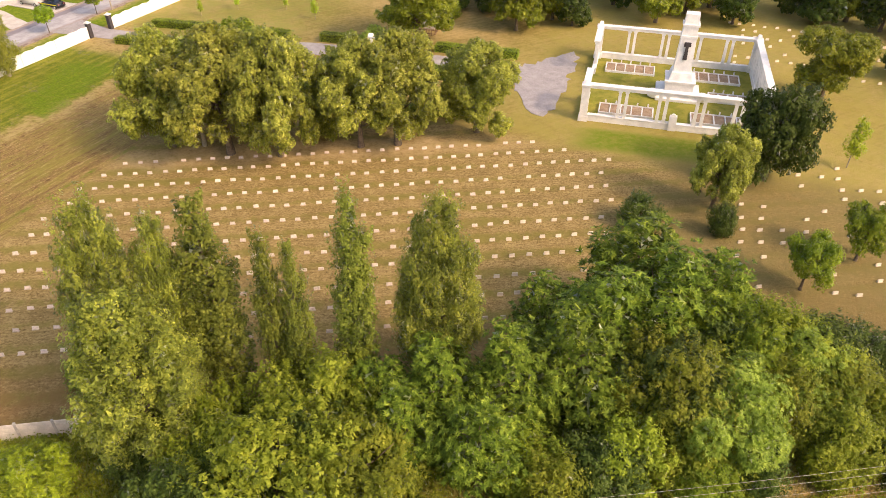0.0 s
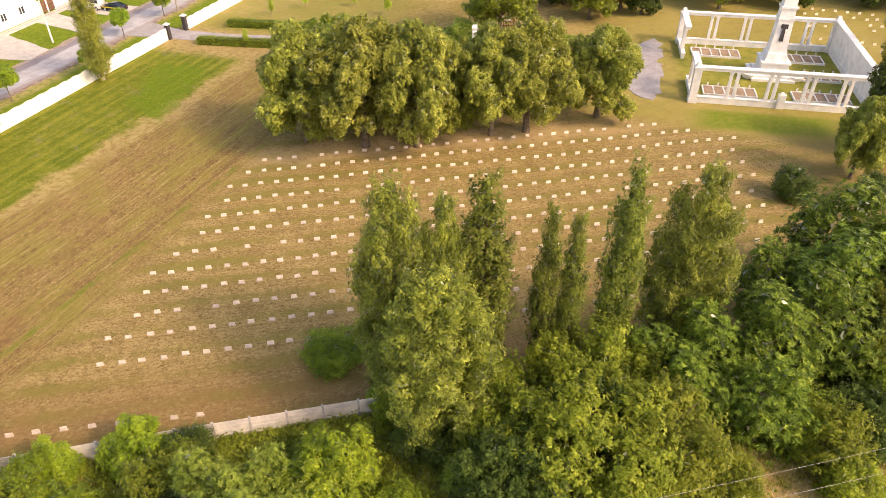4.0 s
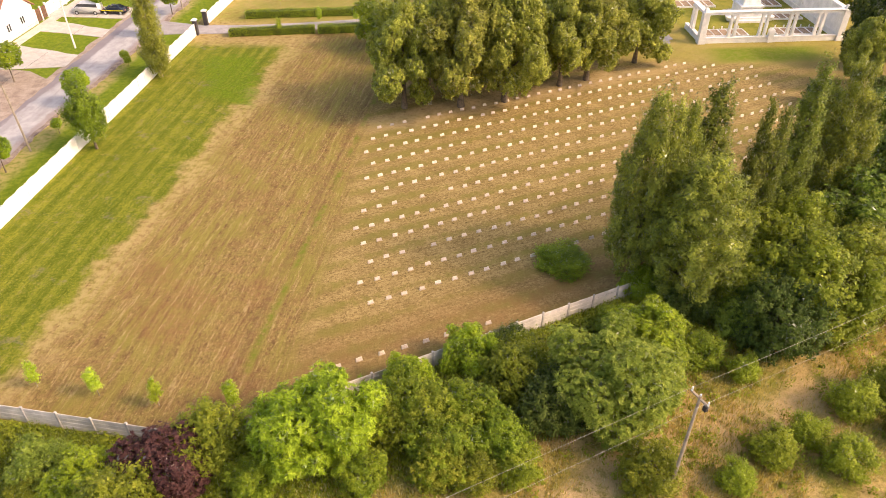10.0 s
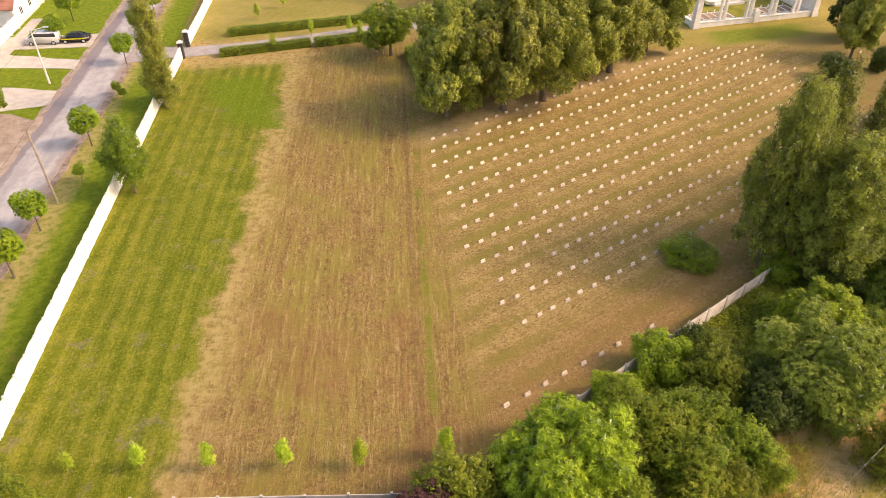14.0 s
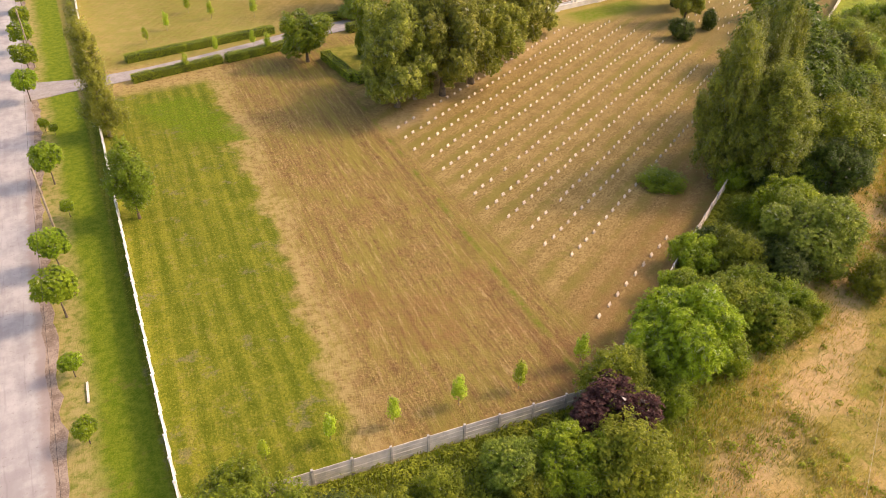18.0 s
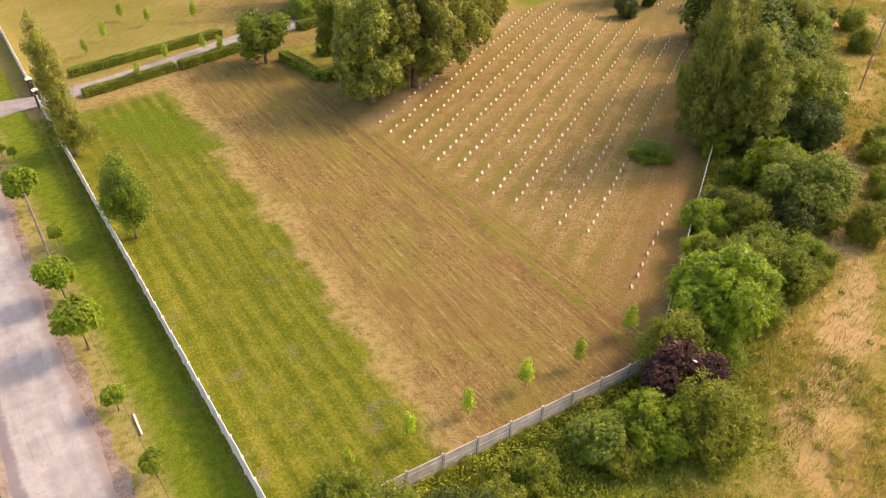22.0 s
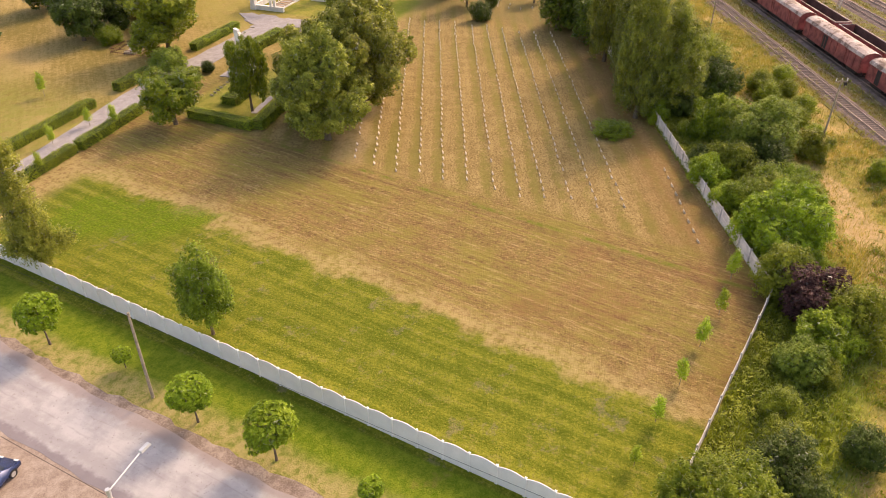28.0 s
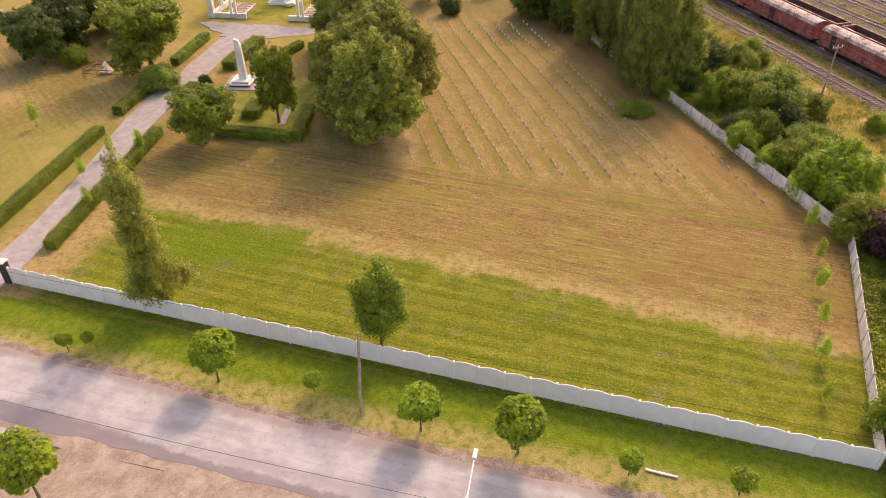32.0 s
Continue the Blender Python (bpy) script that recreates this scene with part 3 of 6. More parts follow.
def leaves(name, centres, normals, sizes, axes, material, wide=0.7):
    """Pointed leaves that face their normals, their long way along the axes."""
    n = len(centres)
    nn = unit(normals)
    ax = unit(axes) + rng.normal(size=(n, 3)) * 0.3
    t = unit(ax - (ax * nn).sum(1, keepdims=True) * nn)
    b = np.cross(nn, t)
    s = sizes[:, None]
    v = np.empty((n, 3, 3))
    v[:, 0] = centres - t * s * 0.4 + b * s * wide * 0.5
    v[:, 1] = centres - t * s * 0.4 - b * s * wide * 0.5
    v[:, 2] = centres + t * s * 0.6
    return raw(name, v.reshape(-1, 3), np.arange(n * 3).reshape(-1, 3), material)


def on_ball(n):
    return unit(rng.normal(size=(n, 3)))


def budded(lobes, k, ratio, sink=0.8, low=-0.35):
    """The lobes with k smaller ones set over the upper sides of each."""
    out = [(x, y, z, a * 0.9, b * 0.9, c * 0.9) for x, y, z, a, b, c in lobes]
    for x, y, z, a, b, c in lobes:
        turn = random.uniform(0, 6.28)
        for i in range(k):
            h = low + (0.97 - low) * (i + 0.5) / k
            t, w = turn + i * 2.4 + random.uniform(-0.3, 0.3), math.sqrt(1 - h * h)
            q = ratio * (a * b * c) ** (1 / 3) * random.uniform(0.7, 1.3)
            out.append((x + sink * a * w * math.cos(t), y + sink * b * w * math.sin(t), z + sink * c * h, q, q, q * random.uniform(0.85, 1.15)))
    return out


def crown_cloud(lobes, size, wide=0.7, cover=1.5, per=9, reach=0.3, spread=0.18, rise=0.3, out=0.65, up=0.35, rough=0.5, bulge=0.5, star=False, core=0.14, ragged_by=0.06):
    """Twigs of leaves over the outer sides of a union of ellipsoids: centres, normals, sizes, axes.
    reach, spread: a twig's length and the width of its leaves; rise: how far it turns upwards; bulge: how far its leaves face away from it; star: leaves round its tip."""
    L = np.array(lobes, dtype=float)
    area = 4.19 * (L[:, 3] * L[:, 4] + L[:, 3] * L[:, 5] + L[:, 4] * L[:, 5])

    def skin(m):
        which = rng.choice(len(L), size=m, p=area / area.sum())
        d = on_ball(m)
        c = L[which, :3] + d * L[which, 3:]
        ok = c[:, 2] > 0.1
        for k in range(len(L)):
            ok &= ((((c - L[k, :3]) / L[k, 3:]) ** 2).sum(1) > 0.86) | (which == k)
        return c[ok] + d[ok] * L[which[ok], 3:] * rng.normal(size=(ok.sum(), 1)) * ragged_by, unit(d[ok] / L[which[ok], 3:]), ok.mean()

    share = skin(4000)[2]
    twigs = int(cover * area.sum() * share / (0.5 * size * size * wide) / per)
    c, d, _ = skin(int(twigs / max(share, 0.02)) + 1)
    m = len(c)
    axis = unit(d + np.array([0, 0, rise]) + rng.normal(size=(m, 3)) * 0.25)
    if star:
        a = np.arange(per) / per * 2 * np.pi + rng.uniform(0, 6.28, size=(m, 1))
        e = unit(np.cross(axis, np.array([0.31, 0.2, 0.93])))
        f = np.cross(axis, e)
        ray = np.cos(a)[:, :, None] * e[:, None, :] + np.sin(a)[:, :, None] * f[:, None, :]
        pts = c[:, None, :] + axis[:, None, :] * reach * rng.uniform(-0.4, 0.6, size=(m, 1, 1)) + ray * size * 0.5
        nrm = axis[:, None, :] * out - ray * 0.25 + np.array([0, 0, up]) + rng.normal(size=(m, per, 3)) * rough
        axs = ray - np.array([0, 0, 0.25]) + axis[:, None, :] * 0.3
    else:
        t = rng.uniform(0, 1, size=(m, per, 1))
        side = rng.normal(size=(m, per, 3))
        side -= (side * axis[:, None, :]).sum(2, keepdims=True) * axis[:, None, :]
        pts = c[:, None, :] + axis[:, None, :] * reach * (t - 0.35) + side * spread * (1.15 - 0.85 * t)
        nrm = unit(side) * bulge + d[:, None, :] * out + axis[:, None, :] * 0.3 + np.array([0, 0, up]) + rng.normal(size=(m, per, 3)) * rough
        axs = axis[:, None, :] + rng.normal(size=(m, per, 3)) * 0.5
    sz = (size * rng.uniform(0.7, 1.3, size=(m, per))).ravel()
    # leaves within, which close the crown
    n = int(core * m * per)
    w2 = rng.choice(len(L), size=n, p=area / area.sum())
    pts = np.r_[pts.reshape(-1, 3), L[w2, :3] + on_ball(n) * L[w2, 3:] * rng.uniform(0.45, 0.82, size=(n, 1))]
    nrm, axs, sz = np.r_[nrm.reshape(-1, 3), on_ball(n)], np.r_[axs.reshape(-1, 3), on_ball(n)], np.r_[sz, size * rng.uniform(1.7, 2.5, n)]
    ok = pts[:, 2] > 0.05
    return pts[ok], nrm[ok], sz[ok], axs[ok]


def trunk_mesh(name, height, r, limbs, spread, material, base_limb=0.3, lean=0.0):
    bm = bmesh.new()
    k, n = 7, 8
    rings = []
    for i in range(k + 1):
        f = i / k
        c = Vector((lean * f * f + random.uniform(-0.004, 0.004) * height, random.uniform(-0.004, 0.004) * height, height * f - 0.1 * (i == 0)))
        q = r * (1.3 if i == 0 else 1 - 0.8 * f)
        rings.append([bm.verts.new(c + Vector((q * math.cos(6.2832 * j / n), q * math.sin(6.2832 * j / n), 0))) for j in range(n)])
    for lo, hi in zip(rings, rings[1:]):
        for j in range(n):
            bm.faces.new((lo[j], lo[(j + 1) % n], hi[(j + 1) % n], hi[j]))
    bm.faces.new(rings[-1])
    for i in range(limbs):
        z = height * random.uniform(base_limb, 0.85)
        a = random.uniform(0, 2 * math.pi)
        d = spread * random.uniform(0.55, 1.0)
        q = Vector((d * math.cos(a), d * math.sin(a), z + d * random.uniform(0.5, 1.1)))
        mid = Vector((q.x * 0.5, q.y * 0.5, z + (q.z - z) * 0.35))
        rod(bm, (0, 0, z), mid, r * 0.42, r * 0.28, 6)
        rod(bm, mid, q, r * 0.28, r * 0.08, 5)
    return shape(name, bm, material, True)


def ring_lobes(n, radius, z0, z1, r, jitter=0.35):
    out = []
    for i in range(n):
        a = 2 * math.pi * i / n * 2.4 + random.uniform(-0.4, 0.4)
        f = random.random()
        k = r * random.uniform(1 - jitter, 1 + jitter)
        d = radius * random.uniform(0.75, 1.1)
        out.append((d * math.cos(a), d * math.sin(a), z0 + (z1 - z0) * f, k, k, k * random.uniform(0.85, 1.25)))
    return out


def tree_kind(kind, variant):
    """Trunk and crown meshes of a kind of tree, about as tall as its name's habit wants."""
    random.seed(f"{kind}{variant}")
    if kind == "lime":
        lobes = [(0, 0, 7.2, 1.9, 1.9, 3.6)]
        for tier, (k, far, z, r) in enumerate(((6, 3.7, 3.6, 1.35), (7, 4.4, 6.3, 1.65), (6, 3.9, 9.0, 1.6), (4, 2.5, 11.2, 1.5), (1, 0.3, 12.9, 1.3))):
            for i in range(k):
                t = (i + 0.5 * (tier % 2) + random.uniform(-0.3, 0.3)) / k * 2 * math.pi
                d, q = far * random.uniform(0.72, 1.18), r * random.uniform(0.7, 1.25)
                lobes.append((d * math.cos(t), d * math.sin(t), z + random.uniform(-1.0, 1.0), q, q, q * random.uniform(0.95, 1.45)))
        c = crown_cloud(budded(lobes, 6, 0.46), 0.25, 0.8, 1.25, 24, reach=0.5, spread=0.26, up=0.6, rough=0.4, ragged_by=0.1)
        return trunk_mesh("trunk", 12.0, 0.42, 8, 3.0, BARK, 0.2), leaves("crown", *c, L_LIME, 0.8)
    if kind == "poplar":
        lobes = [(random.uniform(-0.2, 0.2), random.uniform(-0.2, 0.2), z, r, r, 1.7) for z, r in ((2.2, 0.95), (4.2, 1.2), (6.2, 1.25), (8.2, 1.2), (10.2, 1.05), (12.0, 0.8), (13.4, 0.5))] + ring_lobes(22, 0.95, 2.0, 11.8, 0.42)
        c = crown_cloud(lobes, 0.165, 0.75, 1.3, 24, 1.0, 0.17, rise=2.0, up=0.5, rough=0.4, core=0.2, ragged_by=0.2)
        return trunk_mesh("trunk", 12.5, 0.24, 10, 0.6, BARK, 0.12), leaves("crown", *c, L_POPLAR, 0.75)
    if kind == "roadside_poplar":
        lobes = [(0, 0, z, r, r, 2.2) for z, r in ((2.6, 1.2), (3.8, 1.35), (5.2, 1.35), (6.8, 1.3), (8.4, 1.25), (10.2, 1.1), (12.0, 0.85), (13.4, 0.55))] + [(-1.5, 0.7, 3.0, 0.9, 0.9, 0.7), (1.5, -1.6, 2.8, 1.1, 1.1, 0.8), (0.3, 1.9, 3.2, 0.8, 0.8, 0.6)] + ring_lobes(16, 1.0, 4, 12.5, 0.45)
        c = crown_cloud(lobes, 0.17, 0.7, 1.5, 20, 1.0, 0.16, rise=1.7, up=0.5, rough=0.4, core=0.15, ragged_by=0.18)
        return trunk_mesh("trunk", 13.0, 0.25, 12, 0.8, PALEBARK, 0.08), leaves("crown", *c, L_PALE, 0.7)
    if kind == "grey_poplar":
        lobes = [(0, 0, z, r, r, 2.3) for z, r in ((4.4, 1.9), (7.2, 2.5), (10.2, 2.2), (12.8, 1.3))]
        for tier in range(10):
            z = 2.4 + 1.36 * tier
            wide = 3.9 * math.sin(math.pi * min(1.0, (z + 0.6) / 17.2) ** 0.82) ** 0.8
            k = max(3, int(wide * 2.7))
            for i in range(k):
                a = (i + 0.5 * (tier % 2) + random.uniform(-0.35, 0.35)) / k * 2 * math.pi
                q, r = wide * random.uniform(0.66, 1.08), random.uniform(0.5, 0.85)
                lobes.append((q * math.cos(a), q * math.sin(a), z + random.uniform(-0.7, 0.9), r, r, r * random.uniform(1.2, 2.1)))
        lobes += [(random.uniform(-0.5, 0.5), random.uniform(-0.5, 0.5), 15.2, 0.5, 0.5, 1.5), (0.5, -0.2, 14.6, 0.55, 0.55, 1.4)]
        c = crown_cloud(lobes, 0.23, 0.6, 1.05, 22, 0.95, 0.24, rise=0.8, out=0.8, up=0.6, rough=0.3, bulge=0.6, core=0.1, ragged_by=0.26)
        return trunk_mesh("trunk", 11.0, 0.4, 12, 1.9, BARK, 0.1), leaves("crown", *c, L_WILLOW, 0.55)
    if kind == "walnut":
        lobes = [(0, 0, 5.2, 2.8, 2.8, 4.2)] + ring_lobes(14, 2.6, 2.0, 7.8, 1.3) + ring_lobes(3, 1.2, 8.4, 9.8, 1.2)
        c = crown_cloud(lobes, 0.43, 0.5, 0.95, 7, 0.8, rise=1.0, out=0.8, up=0.6, rough=0.4, star=True, core=0.15, ragged_by=0.25)
        return trunk_mesh("trunk", 8.5, 0.3, 7, 2.4, BARK), leaves("crown", *c, L_BRIGHT, 0.46)
    if kind == "ash":
        lobes = [(0, 0, 2.5, 2.5, 2.5, 2.1)] + ring_lobes(18, 2.8, 0.9, 4.2, 0.9) + ring_lobes(6, 1.4, 4.1, 5.2, 0.75)
        c = crown_cloud(budded(lobes, 3, 0.36), 0.27, 0.36, 1.25, 8, 0.4, rise=0.7, out=0.7, up=0.5, rough=0.55, star=True, core=0.2, ragged_by=0.2)
        return trunk_mesh("trunk", 4.4, 0.2, 7, 2.2, BARK, 0.1), leaves("crown", *c, L_ASH, 0.34)
    if kind in ("shrub", "olive_shrub", "yellow_shrub", "grey_shrub", "plum", "dark_shrub"):
        leaf = {"shrub": L_SHRUB, "olive_shrub": L_OLIVE, "yellow_shrub": L_YELLOW, "grey_shrub": L_GREY, "plum": L_PLUM, "dark_shrub": L_DARK}[kind]
        k = 1.7 if variant >= 10 else 1.0
        lobes = [(0, 0, 1.4, 1.5, 1.5, 1.5)] + ring_lobes(11, 1.5, 0.5, 2.4, 0.68) + ring_lobes(4, 0.7, 2.3, 3.1, 0.5)
        if k > 1:
            lobes += ring_lobes(14, 1.75, 0.6, 2.8, 0.42)
        lobes = [tuple(k * w for w in lobe) for lobe in lobes]
        if kind in ("grey_shrub", "plum"):
            c = crown_cloud(lobes, 0.17 if k == 1 else 0.21, 0.55, 1.3, 6, 0.3, rise=0.9, out=0.7, up=0.6, rough=0.5, star=True, ragged_by=0.1)
        else:
            c = crown_cloud(lobes, 0.165 if k == 1 else 0.205, 0.6, 1.3, 20, 0.75, 0.18, rise=0.9, up=0.55, rough=0.4, ragged_by=0.2)
        return trunk_mesh("trunk", 2.6 * k, 0.1 * k, 7, 1.4 * k, BARK, 0.05), leaves("crown", *c, leaf, 0.62)
    if kind == "globe":
        lobes = [(0, 0, 3.3, 1.45, 1.45, 1.25)] + ring_lobes(18, 1.15, 2.6, 4.1, 0.5, 0.25)
        c = crown_cloud(lobes, 0.17, 0.8, 1.5, 7, 0.16, 0.1, rise=0.4, out=0.8, up=0.6, rough=0.35, star=True, ragged_by=0.07)
        return trunk_mesh("trunk", 3.4, 0.09, 6, 0.9, BARK, 0.6), leaves("crown", *c, L_GLOBE, 0.8)
    if kind == "maple":
        lobes = [(0, 0, z, r, r, 1.4) for z, r in ((2.7, 1.0), (3.8, 1.6), (5.2, 1.55), (6.6, 1.15), (7.7, 0.65))] + ring_lobes(22, 1.55, 2.4, 6.4, 0.55)
        c = crown_cloud(lobes, 0.16, 0.8, 1.2, 16, 0.7, 0.17, rise=1.1, up=0.55, rough=0.4, ragged_by=0.2)
        return trunk_mesh("trunk", 7.5, 0.14, 8, 1.3, BARK, 0.2), leaves("crown", *c, L_MAPLE, 0.8)
    if kind == "sapling":
        lobes = [(0, 0, 1.5, 0.42, 0.42, 0.6), (0.1, 0.05, 2.2, 0.34, 0.34, 0.5), (-0.05, 0.0, 2.75, 0.18, 0.18, 0.35), (0.2, -0.15, 1.2, 0.25, 0.25, 0.3)]
        c = crown_cloud(lobes, 0.13, 0.6, 1.2, 8, 0.3, 0.1, rise=1.0, up=0.6, core=0.1, ragged_by=0.2)
        return trunk_mesh("trunk", 2.6, 0.03, 0, 0.4, PALEBARK, 0.4), leaves("crown", *c, L_SAPLING, 0.6)
    if kind == "park_tree":
        lobes = [(0, 0, 5.4, 2.6, 2.6, 3.4)] + ring_lobes(19, 3.1, 2.0, 8.2, 1.25)
        near = variant >= 2
        c = crown_cloud(budded(lobes, 6, 0.4), 0.26 if near else 0.36, 0.8, 1.25, 18, 0.5, 0.25, up=0.6, rough=0.4, core=0.2)
        return trunk_mesh("trunk", 7.5, 0.3, 7, 2.6, BARK, 0.3), leaves("crown", *c, L_LIME if variant == 2 else L_OLIVE, 0.8)
    if kind == "dark_tree":
        lobes = [(0, 0, 4.3, 2.6, 2.6, 3.2)] + ring_lobes(18, 2.6, 1.1, 6.9, 1.15)
        near = variant >= 2
        c = crown_cloud(budded(lobes, 6, 0.4), 0.25 if near else 0.36, 0.8, 1.25, 18, 0.5, 0.25, up=0.6, rough=0.4, core=0.2)
        return trunk_mesh("trunk", 6.0, 0.26, 7, 2.2, BARK, 0.2), leaves("crown", *c, L_DARK, 0.8)
    if kind == "small_tree":
        lobes = [(0, 0, 3.1, 1.8, 1.8, 1.7)] + ring_lobes(14, 1.8, 1.7, 4.7, 0.75)
        c = crown_cloud(budded(lobes, 4, 0.36), 0.2, 0.75, 1.25, 16, 0.45, 0.2, up=0.6, rough=0.4)
        return trunk_mesh("trunk", 4.4, 0.17, 7, 1.6, BARK, 0.3), leaves("crown", *c, L_SHRUB, 0.75)
    raise KeyError(kind)


KINDS = {}


def plant(kind, x, y, s=1.0, label="", name="tree", category="tree", group="", variant=0, tall=1.0, across=(1, 1, 0)):
    if s >= 1.5 and kind in ("shrub", "olive_shrub", "yellow_shrub", "grey_shrub", "dark_shrub"):
        variant, s = 10 + variant, s / 1.7
    key = (kind, variant)
    if key not in KINDS:
        KINDS[key] = tree_kind(kind, variant)
    spin = (x * 37.1 + y * 91.7) % 360
    ob = thing(name, x, y, 0, 0, label, category, group)
    ob.matrix_basis = pose(x, y, 0, 0, 0, across[2]) @ Matrix.Diagonal((across[0], across[1], 1, 1)) @ pose(0, 0, 0, 0, 0, spin) @ Matrix.Diagonal((s, s, s * tall, 1))
    under("trunk", KINDS[key][0], ob)
    under("crown", KINDS[key][1], ob)
    return ob


def hedge(x0, y0, x1, y1, width, height, label, group="", material=None):
    """A clipped hedge along a line: a coat of leaves round a box coloured as inner shade."""
    d = math.hypot(x1 - x0, y1 - y0)
    ob = thing("hedge", (x0 + x1) / 2, (y0 + y1) / 2, 0, math.degrees(math.atan2(y1 - y0, x1 - x0)), label, "hedge", group)
    n = int(d * (width + 2 * height) * 170)
    h = np.array([d / 2, width / 2, height / 2])
    side = rng.choice(5, size=n, p=np.array([width * d, height * d, height * d, width * height, width * height]) / (width * d + 2 * height * d + 2 * width * height))
    p = rng.uniform(-1, 1, size=(n, 3)) * h
    nr = np.zeros((n, 3))
    for k, (ax, sg) in enumerate(((2, 1), (1, 1), (1, -1), (0, 1), (0, -1))):
        q = side == k
        p[q, ax] = sg * h[ax] + rng.normal(size=q.sum()) * 0.07
        nr[q, ax] = sg
    p[:, 2] += height / 2 + 0.12 * np.sin(p[:, 0] * 1.3 + 1.0) * 0.5
    p[:, 1] += 0.06 * np.sin(p[:, 0] * 2.1)
    p[:, 2] = np.maximum(p[:, 2], 0.04)
    under("foliage", leaves("foliage", p, nr + np.array([0, 0, 0.4]) + rng.normal(size=(n, 3)) * 0.45, rng.uniform(0.09, 0.16, n), rng.normal(size=(n, 3)), material or L_HEDGE), ob)
    part("core", boxed(0, 0, height / 2 - 0.05, d - 0.2, width - 0.2, height - 0.1), HEDGESHADE, ob)
    return ob


# Near-black green: the shade between the leaves, put into the box's colour.
HEDGESHADE = plain("hedge_inner_shade", (0.035, 0.045, 0.015), 0.95)

# ---- ground, road, paths ----
def ground():
    bm = bmesh.new()
    n, lo, hi = 150, -260.0, 240.0
    rows = []
    xs = [-3000, -900] + [lo + (hi - lo) * i / n for i in range(n + 1)] + [900, 3000]
    for y in xs:
        rows.append([bm.verts.new((x, y + 60, 0.06 * noise.noise(Vector((x * 0.06, y * 0.06, 3))) - 0.03)) for x in xs])
    for a, b in zip(rows, rows[1:]):
        for i in range(len(a) - 1):
            bm.faces.new((a[i], a[i + 1], b[i + 1], b[i]))
    return tagged(new("ground", shape("ground", bm, GROUND, True)), "mown grass ground with dry straw, green strips and meadow", "ground", kind="structure")


ground()
sheet("road", ragged([(-106.4, -140), (-106.2, 20), (-106.0, 48), (-105.3, 66), (-105.1, 260), (-111.3, 260), (-111.7, 40), (-112.0, -140)], 0.18, 1.6), 0.05, ROAD, "worn pale grey asphalt road with patched edges", "road")
sheet("soil_edge", ragged([(-105.4, -140), (-105.3, 50), (-104.5, 68), (-104.5, 260), (-107.2, 260), (-107.2, -140)], 0.28, 1.2), 0.034, SOILDARK, "dusty bare earth along the edge of the road", "soil")
sheet("soil_edge", ragged([(-111.0, -140), (-111.0, 260), (-112.6, 260), (-112.6, -140)], 0.3, 1.5), 0.034, SOIL, "dusty bare earth along the far edge of the road", "soil")
sheet("yard", ragged([(-112.2, 20), (-112.2, 61), (-116, 64.5), (-123.8, 63.5), (-123.8, 20)], 0.7, 2.5), 0.026, SOIL, "dusty earth parking place beside the road", "soil")
sheet("pavement", ragged([(-112.3, 66.0), (-112.3, 70.2), (-124.6, 73.5), (-124.6, 63.5)], 0.15, 2.0), 0.04, PAVING, "pale concrete house driveway", "driveway")
sheet("pavement", ragged([(-112.3, 77.6), (-112.3, 80.8), (-124.6, 84.5), (-124.6, 79.6)], 0.15, 2.0), 0.04, PAVING, "pale concrete house driveway", "driveway")
sheet("pavement", ragged([(-112.3, 86.2), (-112.3, 91.5), (-127, 91.5), (-127, 86.2)], 0.15, 2.0), 0.04, PAVING, "pale concrete parking driveway", "driveway")
sheet("pavement", [(-123.4, 63), (-125.2, 63), (-125.2, 100), (-123.4, 100)], 0.045, PAVING, "pale concrete footpath along the houses", "pavement")
sheet("driveway", ragged([(-105.4, 79.0), (-98.4, 79.9), (-93.3, 80.5), (-87.9, 81.3), (-79.4, 83.1), (-71.9, 84.7), (-63.0, 87.0), (-48.3, 88.7), (-31.0, 91.0), (-31.0, 95.4), (-43, 94.0), (-55.4, 92.6), (-63.6, 91.3), (-68.2, 90.0), (-78.2, 87.0), (-87.0, 85.0), (-92.3, 84.3), (-98.0, 83.7), (-105.4, 85.4)], 0.12, 2.0), 0.045, GRAVEL, "pale grey gravel cemetery driveway", "driveway")
sheet("turning_place", ragged([(-31.6, 91.5), (-28.0, 86.0), (-25.0, 80.5), (-23.0, 80.4), (-22.0, 84), (-22.8, 91), (-23.9, 101.6), (-25.4, 103), (-28.5, 97), (-31.6, 94.6)], 0.55, 0.9), 0.052, GRAVEL, "pale grey gravel turning place before the pergola", "gravel")


# ---- walls ----
def panel_mesh(length, height):
    """A render panel with a waved upper edge."""
    bm = bmesh.new()
    k = 10
    top, low = [], []
    for i in range(k + 1):
        f = i / k
        z = height - 0.07 + 0.21 * math.sin(math.pi * f) ** 0.8
        top.append((-length / 2 + length * f, z))
    ring = [(-length / 2, -0.1), (length / 2, -0.1)] + top[::-1]
    a = [bm.verts.new((x, -0.03, z)) for x, z in ring]
    b = [bm.verts.new((x, 0.03, z)) for x, z in ring]
    n = len(ring)
    for i in range(n):
        bm.faces.new((a[i], a[(i + 1) % n], b[(i + 1) % n], b[i]))
    bm.faces.new(a[::-1])
    bm.faces.new(b)
    return shape("panel", bm, WHITEWALL)


